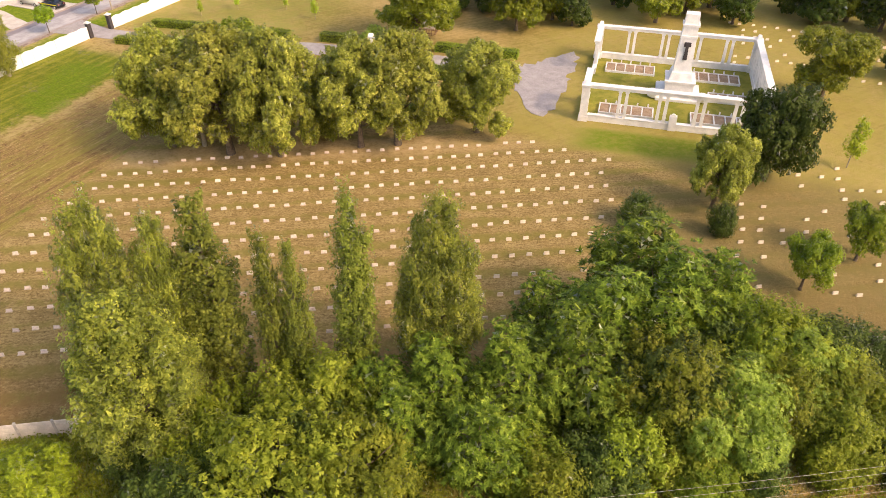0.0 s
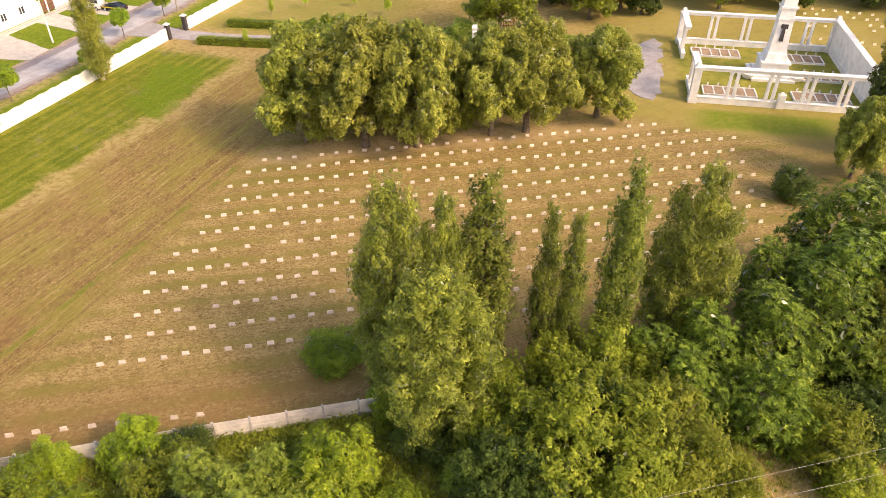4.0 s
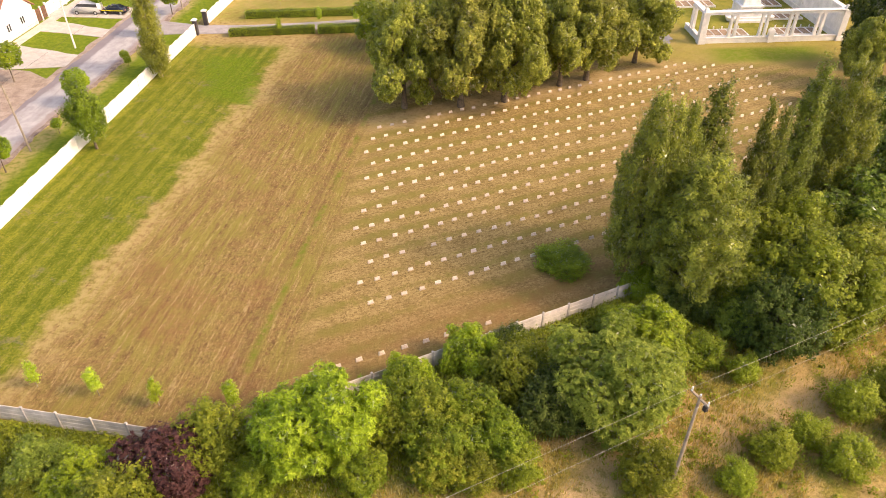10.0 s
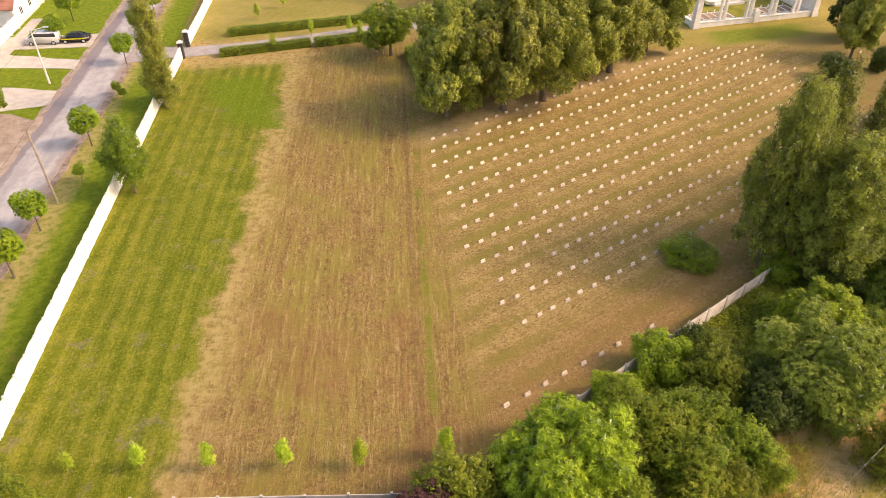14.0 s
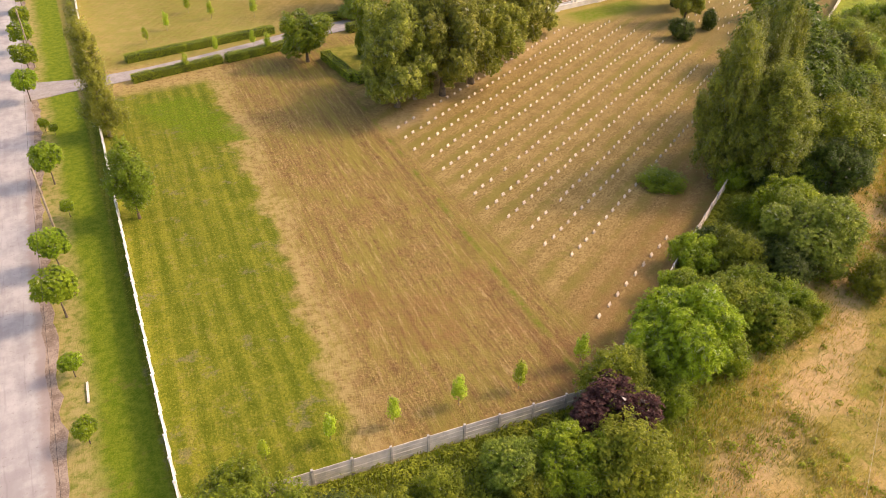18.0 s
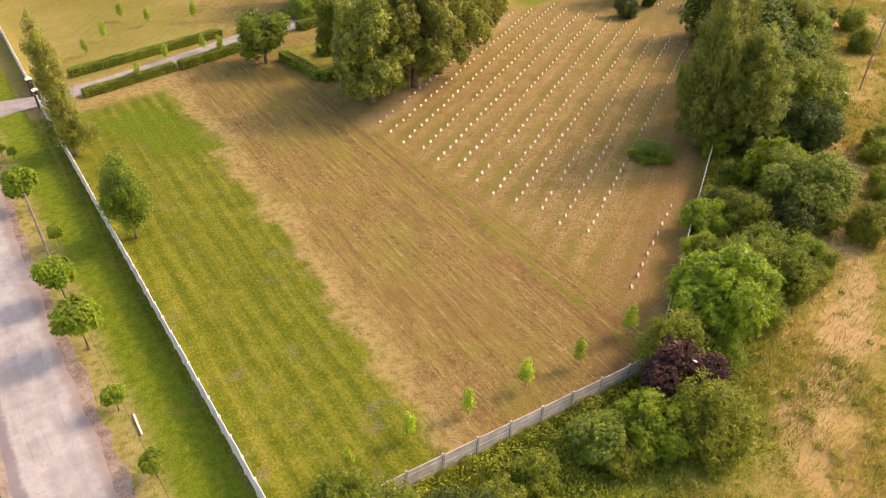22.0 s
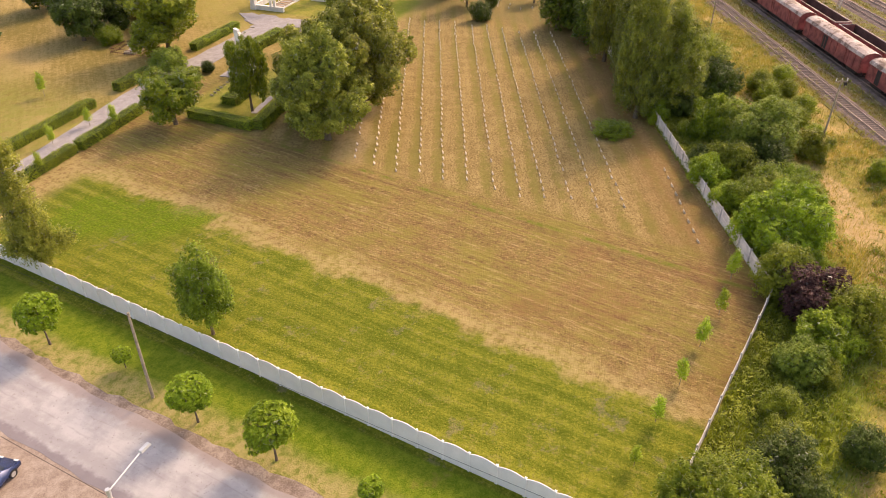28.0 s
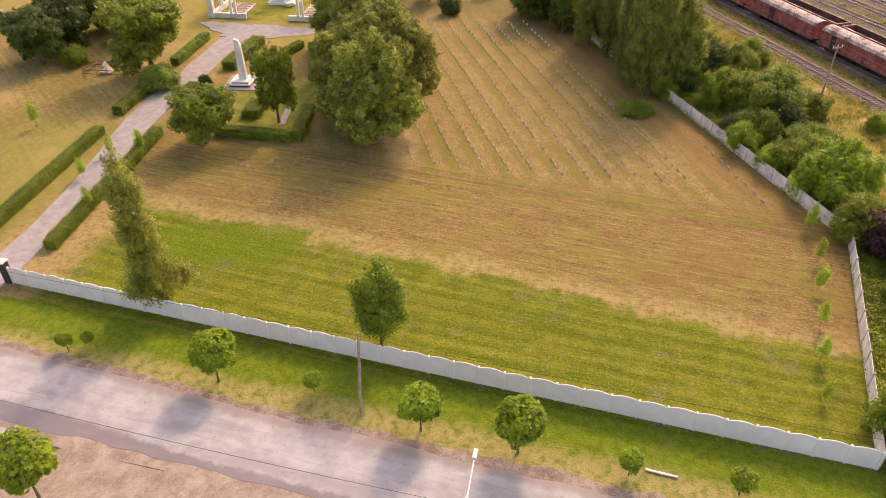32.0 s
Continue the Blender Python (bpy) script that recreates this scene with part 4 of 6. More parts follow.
def road_wall(name, x0, y0, x1, y1, label):
    d = math.hypot(x1 - x0, y1 - y0)
    n = round(d / 2.07)
    step = d / n
    ob = thing(name, x0, y0, 0, math.degrees(math.atan2(y1 - y0, x1 - x0)), label, "wall", kind="structure")
    pm = panel_mesh(step - 0.17, 1.8)
    post = shape("post", box(boxed(0, 0, 0.86, 0.15, 0.2, 1.92), 0, 0, 1.84, 0.17, 0.22, 0.06, top=(0.7, 0.7)), WHITEWALL)
    for i in range(n):
        under("panel", pm, ob, pose(step * (i + 0.5), 0, random.uniform(-0.02, 0.02), random.uniform(-0.8, 0.8), 0, 0))
    for i in range(n + 1):
        under("post", post, ob, pose(step * i, 0, 0))
    return ob


random.seed(3)
road_wall("wall_1", -99.1, 5.2, -97.6, 79.2, "white precast panel wall with waved top beside the road")
road_wall("wall_2", -97.4, 84.4, -95.3, 160.0, "white precast panel wall with waved top past the gate")


def board_wall(name, x0, y0, x1, y1, label, fine=True):
    d = math.hypot(x1 - x0, y1 - y0)
    n = round(d / 2.6)
    step = d / n
    ob = thing(name, x0, y0, 0, math.degrees(math.atan2(y1 - y0, x1 - x0)), label, "wall", kind="structure")
    bd = shape("board", boxed(0, 0, 0, step - 0.16, 0.05, 0.395, bevel=0.012), CONCRETE)
    post = shape("post", boxed(0, 0, 0.82, 0.18, 0.16, 1.84, top=(0.9, 0.9)), POSTGREY)
    for i in range(n):
        for k in range(4):
            under("board", bd, ob, pose(step * (i + 0.5), random.uniform(-0.012, 0.012), 0.17 + 0.415 * k, random.uniform(-1.5, 1.5), 0, 0))
    for i in range(n + 1):
        under("post", post, ob, pose(step * i, 0, 0, random.uniform(-1, 1)))
    return ob


board_wall("wall_3", -99.0, 5.05, -69.4, 1.95, "weathered grey concrete board wall with posts")
board_wall("wall_4", -69.3, 2.05, -34.4, 22.3, "weathered grey concrete board wall beside shrubs")
board_wall("wall_5", -34.3, 22.4, 62.0, 78.5, "weathered grey concrete board wall behind tall trees")


def gate_pier(x, y):
    ob = thing("gate_pier", x, y, 0, 1.5, "dark brick gate pier with a pale cap", "gate pier", "gate piers")
    part("shaft", boxed(0, 0, 1.15, 0.62, 0.62, 2.4), DARKSTONE, ob)
    part("cap", box(boxed(0, 0, 2.4, 0.82, 0.82, 0.12), 0, 0, 2.56, 0.7, 0.7, 0.22, top=(0.25, 0.25)), STONE, ob, "pale stone cap")


gate_pier(-97.55, 79.65)
gate_pier(-97.5, 84.0)

# ---- graves ----
STARTS = [(-64.0, 50.4), (-64.3, 47.5), (-64.7, 44.2), (-63.4, 41.7), (-63.7, 38.4), (-62.6, 35.8), (-62.9, 32.2), (-63.2, 28.9), (-62.1, 26.5), (-61.0, 23.8), (-61.4, 20.6), (-60.1, 18.0)]
ENDX = [-22.4, -18.4, -13.2, -12.2, -12.4, -11.2, -10.8, -10.5, -10.0, -10.0, -9.9, -8.0]


def tablet_mesh():
    """A thin low slab that leans back."""
    bm = extrude_profile(bmesh.new(), [(-0.15, 0.0), (-0.08, 0.0), (0.05, 0.28), (-0.01, 0.3)], -0.28, 0.28)
    bmesh.ops.bevel(bm, geom=list(bm.edges), offset=0.015, segments=1, affect="EDGES")
    return shape("tablet", bm, GRAVESTONE)


TABLET = tablet_mesh()
SLOPE = math.degrees(math.atan2(0.3, 0.14))
FACE = shape("plaque", boxed(0, 0, 0, 0.44, 0.22, 0.02, bevel=0.004), PLAQUE)
FOOT = shape("plinth", boxed(0, -0.08, -0.01, 0.6, 0.24, 0.07, top=(0.96, 0.9)), PLINTH)
far_graves = []


def gravestone(x, y, rz):
    ob = thing("gravestone", x, y, -0.02, rz + random.uniform(-4, 4), "small pale slanted stone grave marker in mown grass", "gravestone", "rows of grave markers")
    sink = random.uniform(-0.03, 0.02)
    tab = under("tablet", TABLET, ob, pose(0, 0, sink, random.uniform(-5, 5), random.uniform(-3, 3), 0) @ Matrix.Diagonal((random.uniform(0.85, 1.0), 0.9, 0.9, 1)))
    under("plaque", FACE, tab, pose(0, -0.083, 0.155, SLOPE, 0, 0), "dull pinkish plaque")
    under("plinth", FOOT, ob)


random.seed(11)
for r, ((sx, sy), ex) in enumerate(zip(STARTS, ENDX)):
    ang = radians(28.75)
    k = 0
    while sx + k * 1.635 * math.cos(ang) <= ex + 0.4:
        x, y = sx + k * 1.635 * math.cos(ang) + random.uniform(-0.08, 0.08), sy + k * 1.635 * math.sin(ang) + random.uniform(-0.1, 0.1)
        k += 1
        if random.random() < 0.035:
            continue
        if x < -21.0:
            gravestone(x, y, 28.75)
        else:
            far_graves.append((x, y))
for k in range(9):
    gravestone(-63.3 + k * 1.69 + random.uniform(-0.1, 0.1), 9.6 + k * 0.83, 27.0)
# scattered markers east of the dark trees, and behind the pergola
for r in range(11):
    for k in range(12):
        x, y = 2.4 + k * 2.0 - r * 0.1, 54.6 + k * 0.55 + r * 2.3
        if random.random() < 0.6 and math.hypot(x - 3.6, y - 74.6) > 3.6:
            far_graves.append((x + random.uniform(-0.3, 0.3), y + random.uniform(-0.3, 0.3)))
for r in range(7):
    for k in range(14):
        if random.random() < 0.75:
            far_graves.append((-4 + k * 1.9 + random.uniform(-0.3, 0.3) + r * 0.4, 126 - r * 3.0 + random.uniform(-0.3, 0.3)))
far_graves = [(x, y) for x, y in far_graves if not (-21 < x < 3.5 and 80 < y < 108)]


def joined_graves():
    bm = bmesh.new()
    for x, y in far_graves:
        a = 28.75 + random.uniform(-4, 4)
        box(bm, x, y, 0.0, 0.56, 0.24, 0.08, a, (0.94, 0.88))
        box(bm, x, y, 0.15, 0.52, 0.14, 0.26, a, (0.97, 0.5))
    ob = new("gravestones", shape("gravestones", bm, GRAVESTONE))
    tagged(ob, "distant rows of small pale stone grave markers", "gravestones", kind="stuff")


joined_graves()


# ---- the pergola with its obelisk ----
def pergola():
    ob = thing("memorial_pergola", -18.3, 81.6, 0, 7.6, "white stone pergola with paired pillars and low walls", "memorial")
    A, B, H = 21.9, 21.4, 4.4

    def low_wall(x0, y0, x1, y1):
        sx, sy = max(abs(x1 - x0), 0.5), max(abs(y1 - y0), 0.5)
        part("low_wall", box(boxed((x0 + x1) / 2, (y0 + y1) / 2, 0.36, sx, sy, 0.8), (x0 + x1) / 2, (y0 + y1) / 2, 0.8, sx + 0.12, sy + 0.12, 0.1), STONE, ob)

    def beam(x0, y0, x1, y1):
        sx, sy = max(abs(x1 - x0), 0.62), max(abs(y1 - y0), 0.62)
        part("beam", box(boxed((x0 + x1) / 2, (y0 + y1) / 2, H + 0.18, sx, sy, 0.36), (x0 + x1) / 2, (y0 + y1) / 2, H + 0.42, sx + 0.25, sy + 0.25, 0.12), STONE, ob)

    pil = shape("pillar", box(box(boxed(0, 0, H / 2 + 0.2, 0.4, 0.46, H - 0.9, top=(0.9, 0.9)), 0, 0, 0.75, 0.52, 0.56, 0.3), 0, 0, H - 0.12, 0.5, 0.54, 0.24), STONE)
    pier = shape("pier", box(box(box(boxed(0, 0, 2.3, 0.95, 0.95, 4.7), 0, 0, 0.3, 1.15, 1.15, 0.7), 0, 0, 4.72, 1.15, 1.15, 0.2), 0, 0, 5.1, 0.75, 0.75, 0.6, top=(0.55, 0.55)), STONE)
    for y in (0, B):
        low_wall(0.6, y, A - 0.6, y)
        beam(0.4, y, A - 0.4, y)
        for x in (4.6, 9.4, 13.8, 18.2):
            for d in (-0.42, 0.42):
                under("pillar", pil, ob, pose(x + d, y, 0))
    low_wall(A, 0.6, A, B - 0.6)
    beam(A, 0.4, A, B - 0.4)
    for y in (4.2, 8.6, 12.9, 17.2):
        for d in (-0.42, 0.42):
            under("pillar", pil, ob, pose(A, y + d, 0, 0, 0, 90))
    for y0, y1 in ((0.6, 6.6), (B - 6.6, B - 0.6)):
        low_wall(0, y0, 0, y1)
        beam(0, y0 - 0.2, 0, y1 - 1.8 if y0 < 5 else y1)
        for y in ((4.3,) if y0 < 5 else (B - 4.3,)):
            for d in (-0.42, 0.42):
                under("pillar", pil, ob, pose(0, y + d, 0, 0, 0, 90))
    part("back_wall", boxed(A, B / 2, H / 2 + 0.4, 0.36, B - 1.0, H - 0.85), STONE, ob)
    for x, y in ((0, 0), (A, 0), (0, B), (A, B)):
        under("pier", pier, ob, pose(x, y, 0))
    # a small stele against the near wall
    part("stele", box(boxed(10.9, -0.1, 0.9, 0.9, 0.6, 1.9), 10.9, -0.1, 1.95, 0.7, 0.5, 0.3, top=(0.4, 0.6)), STONE, ob)
    return ob


pergola()
PC, PS = math.cos(radians(7.6)), math.sin(radians(7.6))


def in_pergola(a, b):
    return -18.3 + a * PC - b * PS, 81.6 + a * PS + b * PC


def obelisk():
    x, y = in_pergola(11.6, 11.0)
    ob = thing("memorial_obelisk", x, y, 0, 7.6, "tall white stone obelisk on a stepped base", "obelisk", s=(1.06, 1.06, 0.93))
    part("step", box(boxed(0, 0, 0.15, 5.4, 5.4, 0.4), 0, 0, 0.5, 4.4, 4.4, 0.36), STONE, ob)
    part("pedestal", box(box(box(bmesh.new(), 0, 0, 1.5, 3.4, 3.4, 1.7), 0, 0, 2.45, 3.7, 3.7, 0.25), 0, 0, 3.1, 2.9, 2.9, 1.1, top=(0.82, 0.82)), STONE, ob)
    part("shaft", box(bmesh.new(), 0, 0, 6.9, 2.15, 1.7, 6.6, top=(0.8, 0.82)), STONE, ob)
    part("cornice", box(boxed(0, 0, 8.7, 2.0, 1.66, 0.3), 0, 0, 10.3, 2.0, 1.7, 0.3), STONE, ob)
    part("capstone", box(bmesh.new(), 0, 0, 11.1, 1.66, 1.36, 1.4, top=(0.92, 0.92)), STONE, ob)
    part("relief", box(box(bmesh.new(), 0, -0.86, 6.6, 0.5, 0.16, 2.2, top=(0.6, 1)), 0, -0.9, 7.7, 0.8, 0.14, 0.6), DARKSTONE, ob, "dark bronze relief on the shaft")
    for sx in (-2.9, 2.9):
        bm = bmesh.new()
        bmesh.ops.create_cone(bm, cap_ends=True, segments=20, radius1=0.75, radius2=1.0, depth=0.7, matrix=Matrix.Translation((sx, -1.6, 0.45)))
        part("bowl", bm, STONE, ob)


obelisk()


def grave_bed(a, b, w, d, label):
    x, y = in_pergola(a, b)
    ob = thing("grave_bed", x, y, 0, 7.6, label, "grave", "beds inside the pergola")
    n = max(1, round(w / 1.3))
    for i in range(n):
        cx = -w / 2 + (i + 0.5) * w / n
        part("soil", boxed(cx, 0, 0.08, w / n - 0.22, d - 0.25, 0.2), BEDSOIL, ob)
    for y0 in (-d / 2, d / 2):
        part("kerb", boxed(0, y0, 0.12, w + 0.16, 0.14, 0.3), STONE, ob)
    for i in range(n + 1):
        part("kerb", boxed(-w / 2 + i * w / n, 0, 0.11, 0.14, d - 0.15, 0.28), STONE, ob)
    for i in range(n):
        part("headstone", boxed(-w / 2 + (i + 0.5) * w / n, d / 2 - 0.1, 0.45, 0.22, 0.1, 0.6, top=(0.8, 0.8)), STONE, ob)


BEDSOIL = mask_soil("bed_soil", (0.26, 0.17, 0.105), (0.42, 0.3, 0.2))
for a, b, w, d in ((5.0, 17.6, 6.8, 3.0), (16.6, 17.2, 6.8, 3.0), (5.2, 3.6, 6.8, 2.8), (16.8, 3.6, 7.0, 2.8), (18.2, 10.6, 5.0, 2.6)):
    grave_bed(a, b, w, d, "stone-kerbed grave bed with brown soil and small headstones")


def lone_obelisk():
    ob = thing("small_obelisk", -48.2, 81.9, 0, 12, "slim white stone stele of two joined slabs on a stepped plinth", "obelisk", s=(1.25, 1.25, 1.05))
    part("paving", boxed(0, 0, 0.02, 4.4, 4.0, 0.12), GRAVEL, ob)
    part("under_step", boxed(0, 0, 0.16, 2.7, 2.4, 0.24), DARKSTONE, ob)
    part("step", boxed(0, 0, 0.36, 2.95, 2.65, 0.2, bevel=0.02), STONE, ob)
    part("recess", boxed(0, 0, 0.51, 2.1, 1.9, 0.12), DARKSTONE, ob)
    part("step", boxed(0, 0, 0.65, 2.3, 2.1, 0.18, bevel=0.02), STONE, ob)
    bm = bmesh.new()
    extrude_profile(bm, [(-0.42, 0.7), (0.3, 0.7), (0.22, 6.45), (-0.3, 6.2)], -0.3, 0.22)
    part("slab", bm, STONE, ob)
    part("side_slab", extrude_profile(bmesh.new(), [(-0.6, 0.7), (-0.43, 0.7), (-0.305, 5.9), (-0.42, 5.7)], -0.24, 0.3), STONE, ob)
    part("front_slab", extrude_profile(bmesh.new(), [(-0.38, 0.7), (0.26, 0.7), (0.2, 6.0), (-0.28, 5.8)], 0.225, 0.34), STONE, ob)


lone_obelisk()


def fenced_plot():
    ob = thing("fenced_grave", -49.6, 104.2, 0, 10, "old grave with a stone cross inside rusty iron rails", "grave")
    part("slab", boxed(0, 0, 0.15, 2.6, 2.0, 0.4), PLINTH, ob)
    part("cross", box(boxed(-0.6, 0, 1.0, 0.3, 0.3, 1.6), -0.6, 0, 1.3, 0.2, 0.9, 0.25), STONE, ob)
    for x0, y0, x1, y1 in ((-1.9, -3.2, 1.9, -3.2), (1.9, -3.2, 1.9, 3.2), (1.9, 3.2, -1.9, 3.2), (-1.9, 3.2, -1.9, -3.2)):
        for z in (0.3, 0.9):
            part("rail", rod(bmesh.new(), (x0, y0, z), (x1, y1, z), 0.05, n=5), RUST, ob)
        n = 14
        bm = bmesh.new()
        for i in range(n):
            f = i / n
            px, py = x0 + f * (x1 - x0), y0 + f * (y1 - y0)
            rod(bm, (px, py, 0), (px, py, 1.05), 0.035, n=4)
        part("bars", bm, RUST, ob)


fenced_plot()


# ---- railway ----
RT = radians(30.1)
RO = W(-35.0, 7.6)


def R(s, o):
    """A place by its way along the rails and its offset to the left."""
    return RO[0] + s * math.cos(RT) - o * math.sin(RT), RO[1] + s * math.sin(RT) + o * math.cos(RT)


RDEG = math.degrees(RT)
sheet("ballast", [R(-220, 2.6), R(-220, -44), R(260, -44), R(260, 2.6)], 0.03, MIXEDBALLAST, "stony railway ground with weeds between tracks", "ballast")


def track(offset, s0, s1, fine, label):
    ob = thing("railway_track", *R(s0, offset), 0, RDEG, label, "track", "parallel tracks")
    d = s1 - s0
    part("bed", extrude_profile(bmesh.new(), [(-2.0, 0.0), (2.0, 0.0), (1.45, 0.22), (-1.45, 0.22)], 0, d), BALLAST, ob)
    for y in (-0.75, 0.75):
        bm = extrude_profile(bmesh.new(), [(y - 0.075, 0.26), (y + 0.075, 0.26), (y + 0.012, 0.31), (y + 0.035, 0.36), (y + 0.035, 0.41), (y - 0.035, 0.41), (y - 0.035, 0.36), (y - 0.012, 0.31)], 0, d)
        part("rail", bm, STEEL, ob)
    if fine:
        me = shape("sleeper", boxed(0, 0, 0.22, 0.24, 2.5, 0.13, top=(0.85, 1)), SLEEPER)
        for i in range(int(d / 0.62)):
            under("sleeper", me, ob, pose(i * 0.62 + 0.3, random.uniform(-0.03, 0.03), 0))
    else:
        bm = bmesh.new()
        for i in range(int(d / 0.62)):
            box(bm, i * 0.62 + 0.3, 0, 0.22, 0.24, 2.5, 0.13, 0, (0.85, 1))
        tagged(part("sleepers", bm, SLEEPER, ob), kind="stuff")


track(0.0, -40, 120, True, "single railway track of two steel rails on ballast")
for o in (-7.4, -12.4, -18.0, -25.2, -31.0, -36.0):
    track(o, -60, 170, False, "railway track with steel rails on ballast")


def wheelset(ob, x):
    for y in (-0.75, 0.75):
        bm = bmesh.new()
        bmesh.ops.create_cone(bm, cap_ends=True, segments=16, radius1=0.46, radius2=0.46, depth=0.13, matrix=Matrix.Translation((x, y, 0.87)) @ Matrix.Rotation(math.pi / 2, 4, "X"))
        part("wheel", bm, WAGONDARK, ob)


def running_gear(ob, length):
    part("underframe", box(boxed(0, 0, 1.2, length - 0.3, 2.3, 0.28), 0, 0, 1.0, length * 0.4, 0.5, 0.4), WAGONDARK, ob)
    for c in (-length / 2 + 2.6, length / 2 - 2.6):
        part("bogie", boxed(c, 0, 0.85, 2.9, 2.1, 0.4), WAGONDARK, ob)
        for d in (-0.9, 0.9):
            wheelset(ob, c + d)
    for sx in (-1, 1):
        for y in (-0.87, 0.87):
            part("buffer", rod(bmesh.new(), (sx * (length / 2 - 0.1), y, 1.25), (sx * (length / 2 + 0.5), y, 1.25), 0.17), WAGONDARK, ob)


def covered_wagon(s, offset, length, label, open_at):
    ob = thing("covered_wagon", *R(s, offset), 0, RDEG, label, "wagon", "goods wagons on the sidings")
    running_gear(ob, length)
    side = [(-1.4, 1.3), (1.4, 1.3), (1.4, 3.6), (1.15, 3.95), (0.6, 4.2), (0, 4.28), (-0.6, 4.2), (-1.15, 3.95), (-1.4, 3.6)]
    part("body", extrude_profile(bmesh.new(), side, -length / 2, length / 2), WAGONRED, ob)
    roof = [(-1.47, 3.55), (-1.2, 3.99), (-0.62, 4.25), (0, 4.33), (0.62, 4.25), (1.2, 3.99), (1.47, 3.55), (1.43, 3.55), (1.16, 3.95), (0.6, 4.21), (0, 4.285), (-0.6, 4.21), (-1.16, 3.95), (-1.43, 3.55)]
    part("roof", extrude_profile(bmesh.new(), roof, -length / 2 - 0.1, length / 2 + 0.1), WAGONROOF, ob, "worn patched pale roof")
    for y in (-1.43, 1.43):
        for i in range(11):
            x = -length / 2 + 0.15 + i * (length - 0.3) / 10
            part("rib", boxed(x, y, 2.4, 0.1, 0.08, 2.1), WAGONRED, ob)
        for x in (-length * 0.2, length * 0.2):
            part("door", boxed(x + 0.3, y * 1.02, 2.45, 2.6, 0.07, 2.25), WAGONRED, ob)
        # The side is closed here; a dark panel stands for the shaded inside.
        part("doorway", boxed(open_at, y * 1.005, 2.4, 1.2, 0.05, 2.0), WAGONDARK, ob, "dark panel for the shaded inside of an open doorway")


def open_wagon(s, offset, length, label):
    ob = thing("open_wagon", *R(s, offset), 0, RDEG, label, "wagon", "goods wagons on the sidings")
    running_gear(ob, length)
    part("floor_plate", boxed(0, 0, 1.4, length, 2.8, 0.14), GONDOLAIN, ob)
    for y in (-1.4, 1.4):
        part("side", boxed(0, y, 2.3, length, 0.08, 1.9), WAGONRED, ob)
        part("top_rail", boxed(0, y, 3.28, length + 0.1, 0.16, 0.12), WAGONROOF, ob)
        part("lining", boxed(0, y * 0.955, 2.3, length - 0.2, 0.03, 1.75), GONDOLAIN, ob)
        for i in range(9):
            part("rib", boxed(-length / 2 + 0.4 + i * (length - 0.8) / 8, y * 1.05, 2.3, 0.14, 0.1, 1.8), WAGONRED, ob)
    for x in (-length / 2, length / 2):
        part("end_wall", boxed(x, 0, 2.3, 0.08, 2.8, 1.9), WAGONRED, ob)
        part("top_rail", boxed(x, 0, 3.28, 0.16, 2.9, 0.12), WAGONROOF, ob)


for k, (s0, s1, op) in enumerate(((8.0, 25.8, 5.6), (27.1, 46.0, 1.8), (47.4, 65.0, 4.0), (66.4, 84.0, 1.0), (85.4, 103.0, 2.0), (104.4, 122.0, 2.0), (123.4, 141.0, 2.0))):
    covered_wagon((s0 + s1) / 2 - 1.6, -7.4, s1 - s0 - 0.6, "faded red covered goods wagon on a siding", op)
for s0, s1 in ((-11.0, 6.4), (-29.6, -12.4)):
    open_wagon((s0 + s1) / 2 - 1.6, -7.4, s1 - s0 - 0.6, "faded red open goods wagon on a siding")
for k in range(7):
    open_wagon(17.4 + k * 17.2, -12.4, 16.0, "faded red open goods wagon on a siding")


def mast(s, o, h=9.0):
    ob = thing("catenary_mast", *R(s, o), 0, RDEG, "grey steel lattice mast beside the tracks", "mast", "railway masts")
    for a, b in ((-0.25, -0.25), (0.25, -0.25), (0.25, 0.25), (-0.25, 0.25)):
        part("leg", rod(bmesh.new(), (a, b, 0), (a * 0.6, b * 0.6, h), 0.05, n=5), GALV, ob)
    bm = bmesh.new()
    for i in range(12):
        z = i * h / 12
        k = 1 - 0.4 * i / 12
        rod(bm, (-0.25 * k, -0.25 * k, z), (0.25 * k, -0.25 * k, z + h / 12), 0.025, n=4)
        rod(bm, (0.25 * k, 0.25 * k, z), (-0.25 * k, 0.25 * k, z + h / 12), 0.025, n=4)
    part("lacing", bm, GALV, ob)
    part("arm", rod(bmesh.new(), (0, 0, h - 1), (0, 3.2, h - 0.8), 0.05, n=5), GALV, ob)


for s in (62.0, 118.0):
    mast(s, -21.5)


# ---- poles and wires ----
def wire(pts, name, label, r=0.0065, material=None):
    path = [pts[0]]
    for a, b in zip(pts, pts[1:]):
        for i in range(1, 13):
            f = i / 12
            p = Vector(a).lerp(Vector(b), f)
            p.z -= 4 * 0.45 * f * (1 - f)
            path.append(tuple(p))
    tagged(new(name, shape(name, tube(bmesh.new(), path, r), material or WIREGREY)), label, "wire")


